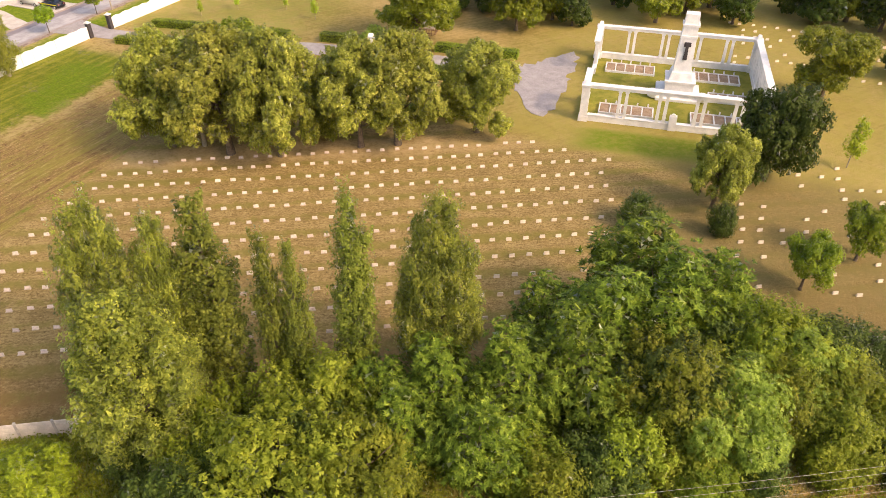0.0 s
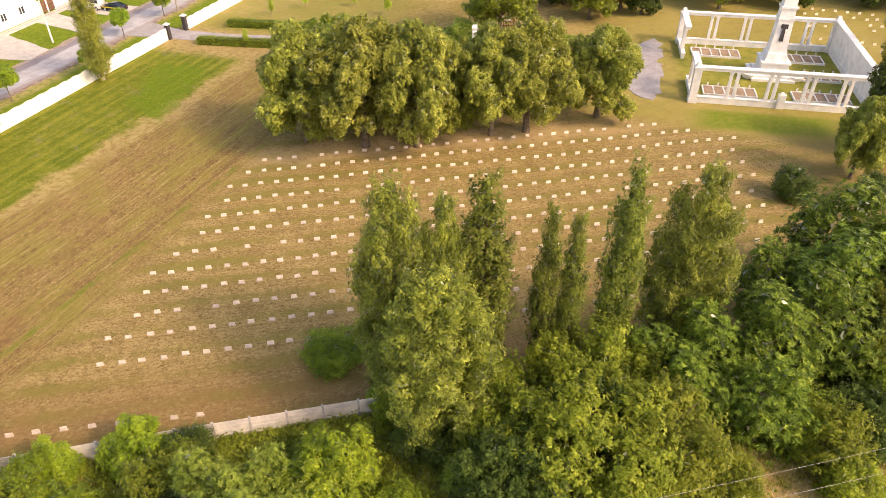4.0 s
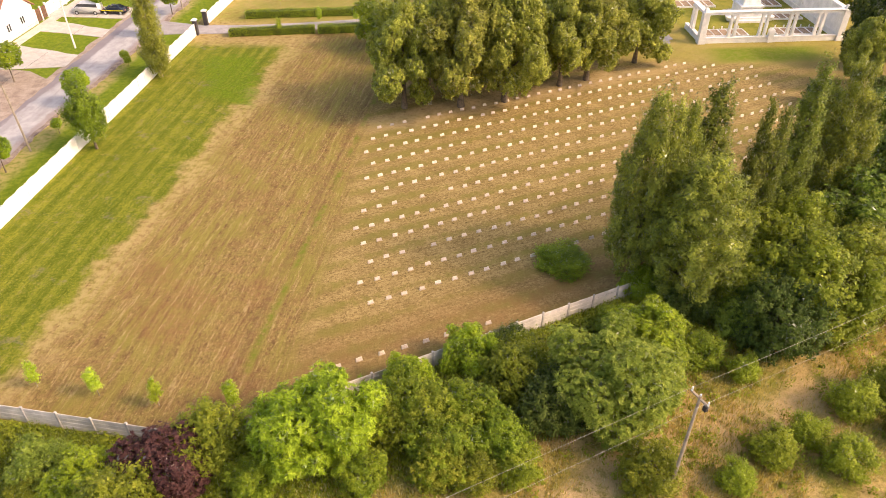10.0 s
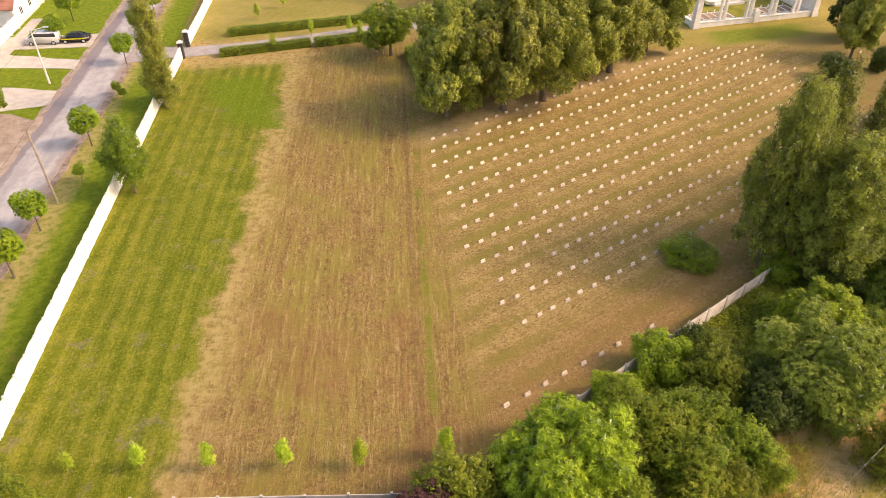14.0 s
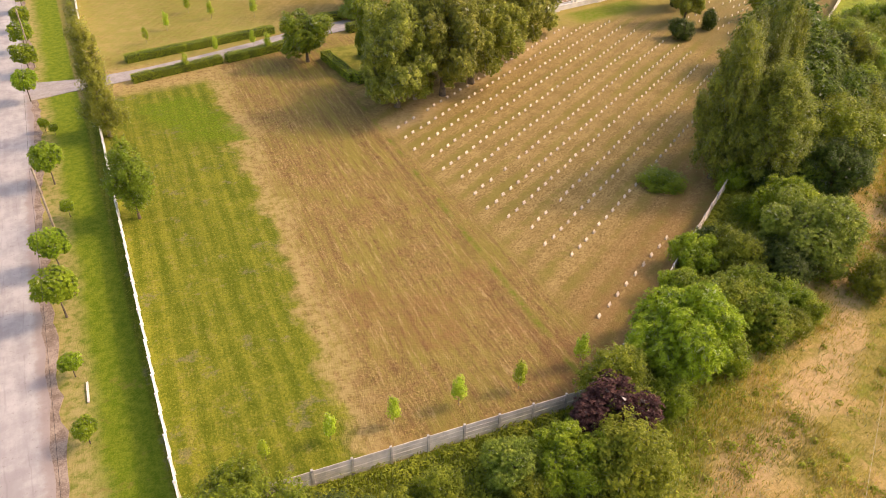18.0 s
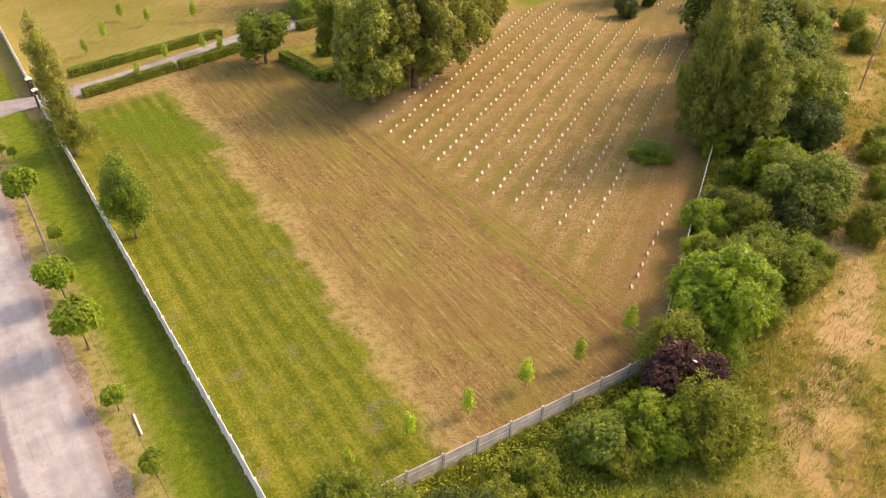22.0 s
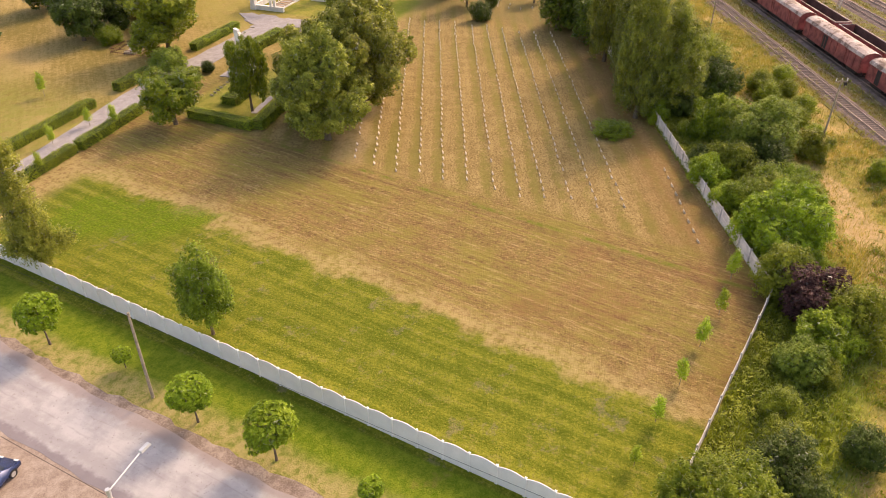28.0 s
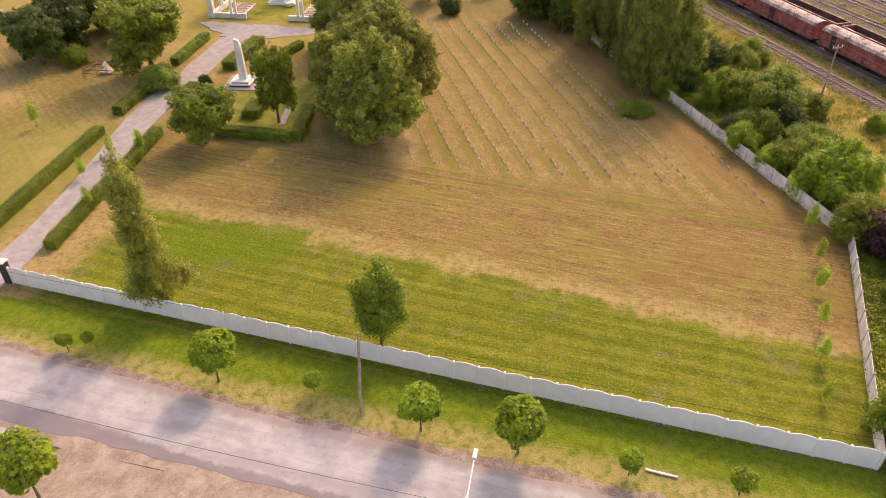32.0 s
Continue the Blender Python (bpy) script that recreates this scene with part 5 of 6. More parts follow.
def wooden_pole(x, y, h, label, rz, arm=True, lean=0.0):
    ob = thing("utility_pole", x, y, 0, rz, label, "pole", "utility poles")
    part("shaft", rod(bmesh.new(), (0, 0, -0.1), (lean, 0, h), 0.13, 0.09, 10), WOOD, ob)
    if arm:
        part("crossarm", boxed(lean, 0, h - 0.25, 0.12, 1.5, 0.12), WOOD, ob)
        for y0 in (-0.65, 0.65, 0.0):
            part("insulator", rod(bmesh.new(), (lean, y0, h - 0.2), (lean, y0, h + 0.12), 0.06, 0.045), WHITEPAINT, ob)
        part("switch", boxed(lean, -0.55, h - 0.55, 0.2, 0.25, 0.35), WAGONDARK, ob)


POLES = [(-37.6, 0.7), (-4.3, 20.4), (28.8, 39.9), (-83.0, -25.6)]
for x, y in POLES:
    wooden_pole(x, y, 9.7, "weathered wooden power pole with a crossarm in the meadow", 30.4)
for o in (-0.65, 0.65):
    wire([(x + o * V[0], y + o * V[1], 9.8) for x, y in (POLES[1], POLES[0], POLES[3])], "power_line", "thin overhead power wire over the meadow")
for o in (-0.7, -0.28, 0.28, 0.7):
    wire([(x + o * V[0], y + o * V[1], 9.8) for x, y in (POLES[1], POLES[2])], "power_line", "thin overhead power wire over the meadow")
wooden_pole(-104.1, 41.8, 8.5, "bare grey leaning wooden pole on the road verge", -90, False, 0.4)
wooden_pole(-104.3, 91.4, 8.6, "bare grey wooden pole on the road verge", 90, False, 0.1)
wire([(-104.1, 141.4, 8.5), (-104.3, 91.4, 8.5), (-104.3, 41.6, 8.4), (-104.1, -8.6, 8.5)], "phone_line", "thin dark wire along the road", 0.011, WAGONDARK)
wire([(-113.9, 141.4, 7.9), (-114.3, 73.0, 6.6), (-114.7, 31.1, 7.6), (-113.5, -12.6, 6.6)], "phone_line", "thin dark wire along the far side of the road", 0.014, WAGONDARK)


def street_lamp(x, y, h, reach, label, rz=0):
    ob = thing("street_lamp", x, y, 0, rz, label, "street lamp", "street lamps")
    part("pole", rod(bmesh.new(), (0, 0, -0.1), (0, 0, h - 0.2), 0.15, 0.09, 10), CONCRETE, ob)
    part("bracket", rod(bmesh.new(), (0, 0, h - 0.55), (0, 0, h - 0.1), 0.13, 0.13, 10), GALV, ob, "dull steel bracket")
    part("arm", rod(bmesh.new(), (0, 0, h - 0.3), (reach * 0.86, 0.0, h + 0.1), 0.045, n=6), WHITEPAINT, ob)
    part("head", box(bmesh.new(), reach, 0, h + 0.15, 0.75, 0.3, 0.14, top=(0.85, 0.7)), GALV, ob)
    part("lens", boxed(reach, 0, h + 0.06, 0.5, 0.22, 0.05), WHITEPAINT, ob)


street_lamp(-114.7, 31.1, 8.4, 2.8, "concrete street lamp with a white arm over the road", 4)
street_lamp(-114.3, 73.0, 7.6, 2.0, "concrete street lamp with a white arm on the verge")


# ---- houses, fences and cars past the road ----
def window(ob, x, y, z, w, h, along):
    """A window in a wall that runs along x or y, its middle at x, y, z."""
    sx, sy = (w, 0.08) if along == "x" else (0.08, w)
    part("window_pane", boxed(x, y, z, sx, sy, h), GLASSDARK, ob)
    for k in (-1, 0, 1):
        dx, dy = (k * w / 2, 0) if along == "x" else (0, k * w / 2)
        part("window_bar", boxed(x + dx, y + dy, z, 0.1 if along == "x" else 0.14, 0.14 if along == "x" else 0.1, h + 0.1), WHITEPAINT, ob)
    for k in (-1, 1):
        part("window_sill", boxed(x, y, z + k * h / 2, sx + 0.1 if along == "x" else 0.2, 0.2 if along == "x" else sy + w * 0 + w + 0.1, 0.08), WHITEPAINT, ob)


def gable_house(name, x0, x1, y0, y1, eave, ridge, label, windows, wall=None):
    """A house whose ridge runs along x."""
    ob = thing(name, 0, 0, 0, 0, label, "house")
    wall = wall or WHITEWALL
    ym = (y0 + y1) / 2
    part("wall", extrude_profile(bmesh.new(), [(y0, -0.1), (y1, -0.1), (y1, eave), (ym, ridge), (y0, eave)], x0, x1), wall, ob)
    sl = (ridge - eave) / (ym - y0)
    for sgn, ya in ((1, y0), (-1, y1)):
        e = ya - sgn * 0.5
        ze = eave - sl * 0.5
        pts = [(e, ze + 0.03), (ym, ridge + 0.03), (ym, ridge + 0.2), (e, ze + 0.2)]
        part("roof", extrude_profile(bmesh.new(), pts, x0 - 0.3, x1 + 0.35), TILES, ob)
        bm = bmesh.new()
        n = int((ym - y0) / 0.35)
        for i in range(n):
            f = (i + 0.5) / n
            yy, zz = e + (ym - e) * f, ze + 0.2 + (ridge - ze) * f
            box(bm, (x0 + x1) / 2, yy, zz + 0.015, x1 - x0 + 0.6, 0.06, 0.05)
        part("tile_courses", bm, TILES, ob)
    part("ridge_tiles", boxed((x0 + x1) / 2, ym, ridge + 0.24, x1 - x0 + 0.5, 0.3, 0.12), TILES, ob)
    part("plinth", boxed((x0 + x1) / 2, ym, 0.2, x1 - x0 + 0.08, y1 - y0 + 0.08, 0.5), CONCRETE, ob)
    part("chimney", boxed((x0 + x1) / 2 - 1.5, ym + 1.2, ridge, 0.6, 0.6, 1.8), CONCRETE, ob)
    for x, y, z, w, h, along in windows:
        window(ob, x, y, z, w, h, along)
    return ob


gable_house("house", -140.0, -125.6, 72.2, 82.6, 3.3, 6.9, "white rendered house with a red tiled gable roof", [(-125.58, 75.4, 1.9, 1.1, 1.2, "y"), (-125.58, 79.2, 1.9, 1.1, 1.2, "y"), (-128.6, 72.18, 1.9, 1.2, 1.3, "x"), (-133.0, 72.18, 1.9, 1.2, 1.3, "x"), (-136.6, 72.18, 1.9, 1.2, 1.3, "x")])
gable_house("house", -141.0, -126.0, 96.0, 106.0, 3.2, 6.6, "white rendered house with a red tiled roof", [(-125.98, 99.0, 1.9, 1.1, 1.2, "y"), (-125.98, 103.0, 1.9, 1.1, 1.2, "y")])
gable_house("house", -148.0, -134.0, 40.0, 50.0, 3.2, 6.6, "cream rendered house with a red tiled roof", [(-133.98, 43.0, 1.9, 1.1, 1.2, "y"), (-133.98, 47.0, 1.9, 1.1, 1.2, "y")])


def yard_fence(x0, y0, x1, y1, h, material, label, bay=2.0):
    d = math.hypot(x1 - x0, y1 - y0)
    ob = thing("yard_fence", x0, y0, 0, math.degrees(math.atan2(y1 - y0, x1 - x0)), label, "fence")
    n = max(1, round(d / bay))
    for i in range(n):
        for k in range(3):
            part("panel", boxed((i + 0.5) * d / n, 0, h * (0.2 + 0.3 * k), d / n - 0.2, 0.06, h * 0.27), material, ob)
    for i in range(n + 1):
        part("post", boxed(i * d / n, 0, h / 2, 0.24, 0.24, h + 0.2), WHITEWALL, ob)


yard_fence(-124.6, 63.0, -125.4, 71.6, 1.7, FRAMEBROWN, "brown slatted yard fence with white posts")
yard_fence(-123.4, 36.0, -124.4, 62.6, 1.3, CONCRETE, "pale concrete garden fence with posts", 2.4)
yard_fence(-125.6, 82.8, -125.6, 86.2, 2.2, FRAMEBROWN, "dark brown yard gate between white walls", 1.7)
yard_fence(-125.8, 86.4, -125.8, 95.8, 2.2, WHITEWALL, "white rendered yard wall", 3.0)
yard_fence(-126.0, 106.2, -126.0, 150.0, 1.6, CONCRETE, "pale concrete garden fence with posts", 2.4)


def car(name, x, y, rz, length, body_h, cab, material, label, van=False, stripe=None):
    ob = thing(name, x, y, 0, rz, label, "car")
    L, w = length, 1.76
    if van:
        prof = [(-L / 2, 0.35), (L / 2, 0.35), (L / 2, 0.95), (L / 2 - 0.55, 1.15), (L / 2 - 1.35, 1.85), (L / 2 - 1.7, 1.95), (-L / 2 + 0.15, 1.95), (-L / 2, 1.7)]
        glass = [(L / 2 - 0.62, 1.18), (L / 2 - 1.38, 1.8), (-L / 2 + 0.3, 1.8), (-L / 2 + 0.25, 1.2)]
    else:
        prof = [(-L / 2, 0.3), (L / 2, 0.3), (L / 2 + 0.02, 0.68), (L / 2 - 0.9, 0.9), (L / 2 - 1.6, 1.36), (-L / 2 + 1.45, 1.4), (-L / 2 + 0.65, 0.98), (-L / 2, 0.9)]
        glass = [(L / 2 - 1.0, 0.93), (L / 2 - 1.62, 1.32), (-L / 2 + 1.46, 1.35), (-L / 2 + 0.8, 0.98)]

    def prism(pts, half):
        bm = bmesh.new()
        a = [bm.verts.new((px, -half, pz)) for px, pz in pts]
        b = [bm.verts.new((px, half, pz)) for px, pz in pts]
        n = len(pts)
        for i in range(n):
            bm.faces.new((a[i], a[(i + 1) % n], b[(i + 1) % n], b[i]))
        bm.faces.new(a[::-1])
        bm.faces.new(b)
        return bm

    bm = prism(prof, w / 2)
    for vtx in bm.verts:
        if vtx.co.z > 1.0:
            vtx.co.y *= 0.84
    bmesh.ops.bevel(bm, geom=list(bm.edges), offset=0.05, segments=2, affect="EDGES")
    part("body", bm, material, ob, smooth=True)
    bm = prism(glass, w / 2 * 0.9)
    part("window_glass", bm, GLASSDARK, ob)
    if not van:
        part("windscreen", boxed(L / 2 - 1.28, 0, 1.13, 0.62, w * 0.76, 0.04), GLASSDARK, ob, m=pose(0, 0, 0))
    for sx in (-L / 2 + 0.8, L / 2 - 0.85):
        for sy in (-w / 2 + 0.06, w / 2 - 0.06):
            bm = bmesh.new()
            bmesh.ops.create_cone(bm, cap_ends=True, segments=18, radius1=0.32, radius2=0.32, depth=0.2, matrix=Matrix.Translation((sx, sy, 0.32)) @ Matrix.Rotation(math.pi / 2, 4, "X"))
            wheel = part("wheel", bm, BLACKPLASTIC, ob)
            bm = bmesh.new()
            bmesh.ops.create_cone(bm, cap_ends=True, segments=14, radius1=0.2, radius2=0.2, depth=0.22, matrix=Matrix.Translation((sx, sy, 0.32)) @ Matrix.Rotation(math.pi / 2, 4, "X"))
            part("rim", bm, GALV, wheel)
    for sy in (-0.6, 0.6):
        part("headlight", boxed(L / 2 - 0.05, sy, 0.66, 0.14, 0.34, 0.14), WHITEPAINT, ob)
        part("tail_light", boxed(-L / 2 + 0.04, sy, 0.78, 0.12, 0.3, 0.16), WAGONRED, ob)
    if stripe:
        for sy in (-1, 1):
            part("stripe", boxed(0, sy * (w / 2 + 0.005), 0.72, L * 0.86, 0.02, 0.16), stripe, ob)


car("parked_van", -119.6, 88.3, 180, 4.9, 1.9, 1.0, CARSILVER, "silver passenger van parked on a driveway", True)
car("parked_car", -115.0, 88.6, 180, 4.3, 1.4, 1.0, CARBLACK, "black parked car with yellow side stripes", False, CARYELLOW)
car("parked_car", -115.2, 45.0, 15, 4.2, 1.4, 1.0, CARBLUE, "dark blue car parked on dusty earth")

# ---- hedges ----
HG = "clipped hedges along the drive"
hedge(-92.2, 79.6, -79.0, 82.0, 1.3, 1.1, "low clipped green hedge along the gravel drive", HG)
hedge(-78.4, 81.8, -66.5, 84.2, 1.4, 1.2, "low clipped green hedge along the gravel drive", HG)
hedge(-92.0, 87.9, -68.2, 91.7, 1.4, 1.15, "low clipped green hedge on the far side of the drive", HG)
hedge(-63.0, 92.9, -55.6, 93.9, 1.6, 1.3, "clipped green hedge by the drive", HG)
hedge(-57.0, 86.6, -52.4, 87.4, 1.6, 1.4, "clipped green hedge beside the drive", HG)
hedge(-44.6, 95.8, -32.0, 97.6, 1.5, 1.2, "clipped green hedge near the gravel turning place", HG)
hedge(-44.2, 86.5, -31.8, 87.6, 2.2, 1.4, "clipped green hedge near the small obelisk", HG)
hedge(-37.0, 80.8, -31.5, 80.0, 1.4, 1.2, "clipped green hedge behind the lime trees", HG)
hedge(-64.4, 77.0, -63.6, 66.6, 1.5, 1.2, "clipped dark hedge round a small grave garden", "garden hedges")
hedge(-63.6, 66.0, -55.0, 68.0, 1.7, 1.3, "clipped dark hedge round a small grave garden", "garden hedges")
hedge(-59.2, 74.9, -54.8, 75.6, 2.4, 1.2, "clipped bright hedge inside the grave garden", "garden hedges")
hedge(-45.8, 70.6, -32.0, 77.6, 1.6, 1.4, "clipped dark hedge behind the lime trees", "garden hedges")
for k in range(7):
    random.seed(k)
    gravestone(-57.8 + k * 0.98, 79.4 + k * 0.3, 100)
sheet("path", ragged([(-59.5, 69.6), (-53.5, 71.2), (-53.8, 72.0), (-59.8, 70.4)], 0.05, 1.5), 0.035, GRAVEL, "narrow pale gravel path in the grave garden", "path")

# ---- trees ----
LIMES = "old lime trees beside the graves"
for i, (x, y, s, wide) in enumerate(((-61.5, 56.2, 1.0, 0.82), (-54.2, 57.0, 1.1, 0.84), (-48.6, 59.0, 1.06, 0.8), (-56.6, 61.4, 0.9, 0.8), (-41.0, 64.5, 0.96, 0.8), (-37.2, 66.6, 1.0, 0.82), (-45.0, 65.6, 0.7, 0.85), (-29.6, 73.2, 0.84, 0.9))):
    plant("lime", x, y, s, "broad old lime tree with pale blossom among the leaves", "lime_tree", "tree", LIMES, i % 3, across=(wide, 1.05, 20))
bare = thing("bare_tree", -58.3, 57.4, 0, 40, "pale dead tree with bare limbs between the limes", "tree")
random.seed(5)
under("trunk", trunk_mesh("trunk", 11.5, 0.24, 16, 1.5, PALEBARK, 0.35), bare)
plant("small_tree", -67.2, 76.9, 1.36, "round dark green tree by the drive hedge", "tree", "tree", across=(1.2, 1.2, 0))
plant("small_tree", -59.2, 70.6, 1.4, "dark upright tree inside the grave garden", "tree", "tree", tall=1.35, across=(0.8, 0.8, 0))
plant("dark_shrub", -50.8, 86.6, 0.5, "small dark round bush beside the small obelisk", "bush", "bush")
plant("grey_shrub", -53.2, 92.8, 1.35, "grey-green spreading bush beside the drive", "bush", "bush", tall=0.75)
plant("park_tree", -48.4, 97.2, 1.15, "broad green park tree beside the drive", "tree", "tree", "", 3, across=(1.12, 1.12, 0))
for i, (x, y, s, k) in enumerate(((-49.5, 116.5, 1.15, "dark_tree"), (-42.5, 117.0, 1.2, "dark_tree"), (-36, 122, 1.1, "dark_tree"), (-62, 127, 1.2, "dark_tree"), (-72, 134, 1.3, "dark_tree"), (-31.8, 116.0, 0.9, "park_tree"), (-36.0, 109.0, 0.95, "park_tree"), (-28.0, 114.4, 0.75, "dark_tree"), (-15.5, 121.5, 1.0, "park_tree"), (-24, 128, 1.2, "dark_tree"), (-8, 133, 1.2, "park_tree"), (4, 136, 1.1, "dark_tree"), (14, 134, 1.2, "park_tree"), (24, 130, 1.2, "dark_tree"), (34, 124, 1.2, "park_tree"), (20.5, 112, 0.8, "dark_tree"), (30, 106, 1.1, "dark_tree"), (-3.5, 125.5, 0.95, "dark_tree"), (9.5, 130.5, 1.1, "dark_tree"), (19.0, 131.0, 1.15, "dark_tree"), (-11.5, 128.0, 1.1, "park_tree"), (-84, 140, 1.3, "park_tree"), (-40, 138, 1.3, "dark_tree"))):
    plant(k, x, y, s, "large dark green park tree past the lawns" if k == "dark_tree" else "broad green park tree past the lawns", "tree", "tree", "park trees", 2 if i < 3 else i % 2)
plant("shrub", -48.4, 111.0, 0.85, "round green bush on the lawn", "bush", "bush")
plant("lime", -1.0, 66.6, 0.66, "upright yellow-green tree beside the markers", "tree", "tree", "", 1, 1.05, (0.76, 0.76, 0))
plant("dark_tree", 3.6, 74.6, 1.24, "dense dark green tree beside the pergola", "tree", "tree", "", 2, 1.18, (0.82, 0.82, 0))
plant("park_tree", 9.6, 98.0, 1.0, "bushy green tree behind the pergola", "tree", "tree", "", 3)
plant("sapling", 12.3, 81.2, 2.0, "thin small tree on the lawn", "tree", "tree", "", 1)
plant("small_tree", 12.4, 62.6, 0.85, "upright small tree among markers", "tree", "tree", tall=1.3)
plant("small_tree", 7.6, 56.0, 0.8, "upright dark green small tree among markers", "tree", "tree", "", 1, 1.4)
plant("dark_shrub", 0.2, 62.0, 0.62, "dark upright bush beside the markers", "bush", "bush", tall=1.6)

WALLTREES = "tall trees along the board wall"
plant("grey_poplar", -33.0, 20.2, 0.88, "spreading grey-green poplar outside the wall", "poplar_tree", "tree", WALLTREES, 2, across=(1.04, 1.04, 0))
plant("grey_poplar", -36.9, 23.3, 1.1, "tall grey-green poplar with many upright stems", "poplar_tree", "tree", WALLTREES, 0, across=(0.66, 0.66, 0))
plant("grey_poplar", -34.2, 25.3, 1.0, "slender grey-green poplar between taller ones", "poplar_tree", "tree", WALLTREES, 1, across=(0.5, 0.5, 0))
for x, y, s, wide in ((-31.6, 26.7, 1.16, 1.12), (-27.4, 27.2, 1.05, 0.68), (-25.7, 27.7, 1.0, 0.7), (-22.7, 30.3, 1.2, 0.82)):
    plant("poplar", x, y, s, "slim columnar poplar beside the wall", "poplar_tree", "tree", WALLTREES, int(-x) % 2, across=(wide, wide, 0))
plant("grey_poplar", -18.0, 33.6, 1.03, "feathery light green poplar beside the wall", "poplar_tree", "tree", WALLTREES, 1, across=(0.68, 0.68, 40))
for u, v, s in ((16.6, 43.4, 1.0), (21.2, 39.6, 0.88), (8.4, 39.6, 0.72), (12.2, 37.6, 0.95), (16.8, 38.6, 1.0), (0.0, 33.4, 0.78), (-2.6, 30.4, 0.68), (1.8, 28.6, 0.72), (4.9, 33.0, 0.85), (-4.2, 34.0, 0.66), (9.2, 33.8, 0.9)):
    plant("walnut", *W(u, v), s, "dense bright green large-leaved tree", "tree", "tree", "thicket outside the wall", int(u) % 2)

# thicket outside the wall
THICKET = "thicket outside the wall"
SHRUBS = [
    ("ash", -61.0, 2.3, 1.2, "light green feathery ash bush by the wall"), ("plum", -70.6, -0.8, 1.3, "dark purple-leaved plum bush"),
    ("olive_shrub", -68.3, 1.3, 1.3, "dense olive-green bush beside the wall"), ("shrub", -55.6, 6.2, 1.1, "mid-green bush beside the wall"),
    ("ash", -51.2, 11.4, 0.62, "small light green tree leaning over the wall"), ("shrub", -51.8, 5.4, 1.15, "mid-green bush in the thicket"),
    ("olive_shrub", -52.6, 1.2, 1.0, "olive-green bush at the meadow edge"), ("grey_shrub", -41.0, 7.7, 2.0, "large dense rounded grey-green bush"),
    ("ash", -37.6, 13.0, 0.9, "light green bushy tree behind a round bush"), ("olive_shrub", -47.6, 8.6, 1.15, "olive-green bush in the thicket"),
    ("shrub", -37.2, 12.0, 1.3, "mid-green rounded bush beside the wall"), ("dark_shrub", -45.0, 6.2, 1.2, "dark green bush in the thicket"),
    ("ash", -75.2, -2.6, 0.7, "bright green bush at the meadow edge"), ("olive_shrub", -71.6, -4.8, 1.4, "large olive bush with pale flecks"),
    ("shrub", -95.9, 2.0, 1.65, "large olive-green bush at the wall corner"), ("dark_shrub", -91.2, -1.2, 1.2, "dark bush at the wall corner"),
    ("ash", -36.6, 20.9, 0.5, "yellow-green small tree beside the wall end"), ("grey_shrub", -29.2, 16.8, 1.0, "grey-green bush with pale flowers"),
    ("olive_shrub", -38.8, 1.4, 1.0, "olive-green bush round the foot of the power pole"), ("shrub", -48.6, 3.4, 0.95, "mid-green bush at the meadow edge"), ("yellow_shrub", -47.4, 1.5, 0.75, "yellow-green low bush at the meadow edge"), ("olive_shrub", -50.4, 0.6, 0.7, "low olive-green bush at the meadow edge"), ("yellow_shrub", -33.2, 1.6, 0.6, "olive-green bush beside the power pole"), ("yellow_shrub", -25.2, 3.6, 0.8, "yellow-green low bush in the meadow"),
    ("yellow_shrub", -30.2, 4.0, 0.75, "low yellow-green bush with pale flowers"), ("yellow_shrub", -16.0, 7.4, 0.9, "yellow-green low bush in the meadow"),
    ("dark_shrub", -26.8, 15.6, 1.7, "dark green tall bush in the thicket"), ("olive_shrub", -22.6, 18.9, 2.2, "tall olive-green bush in the thicket"),
]
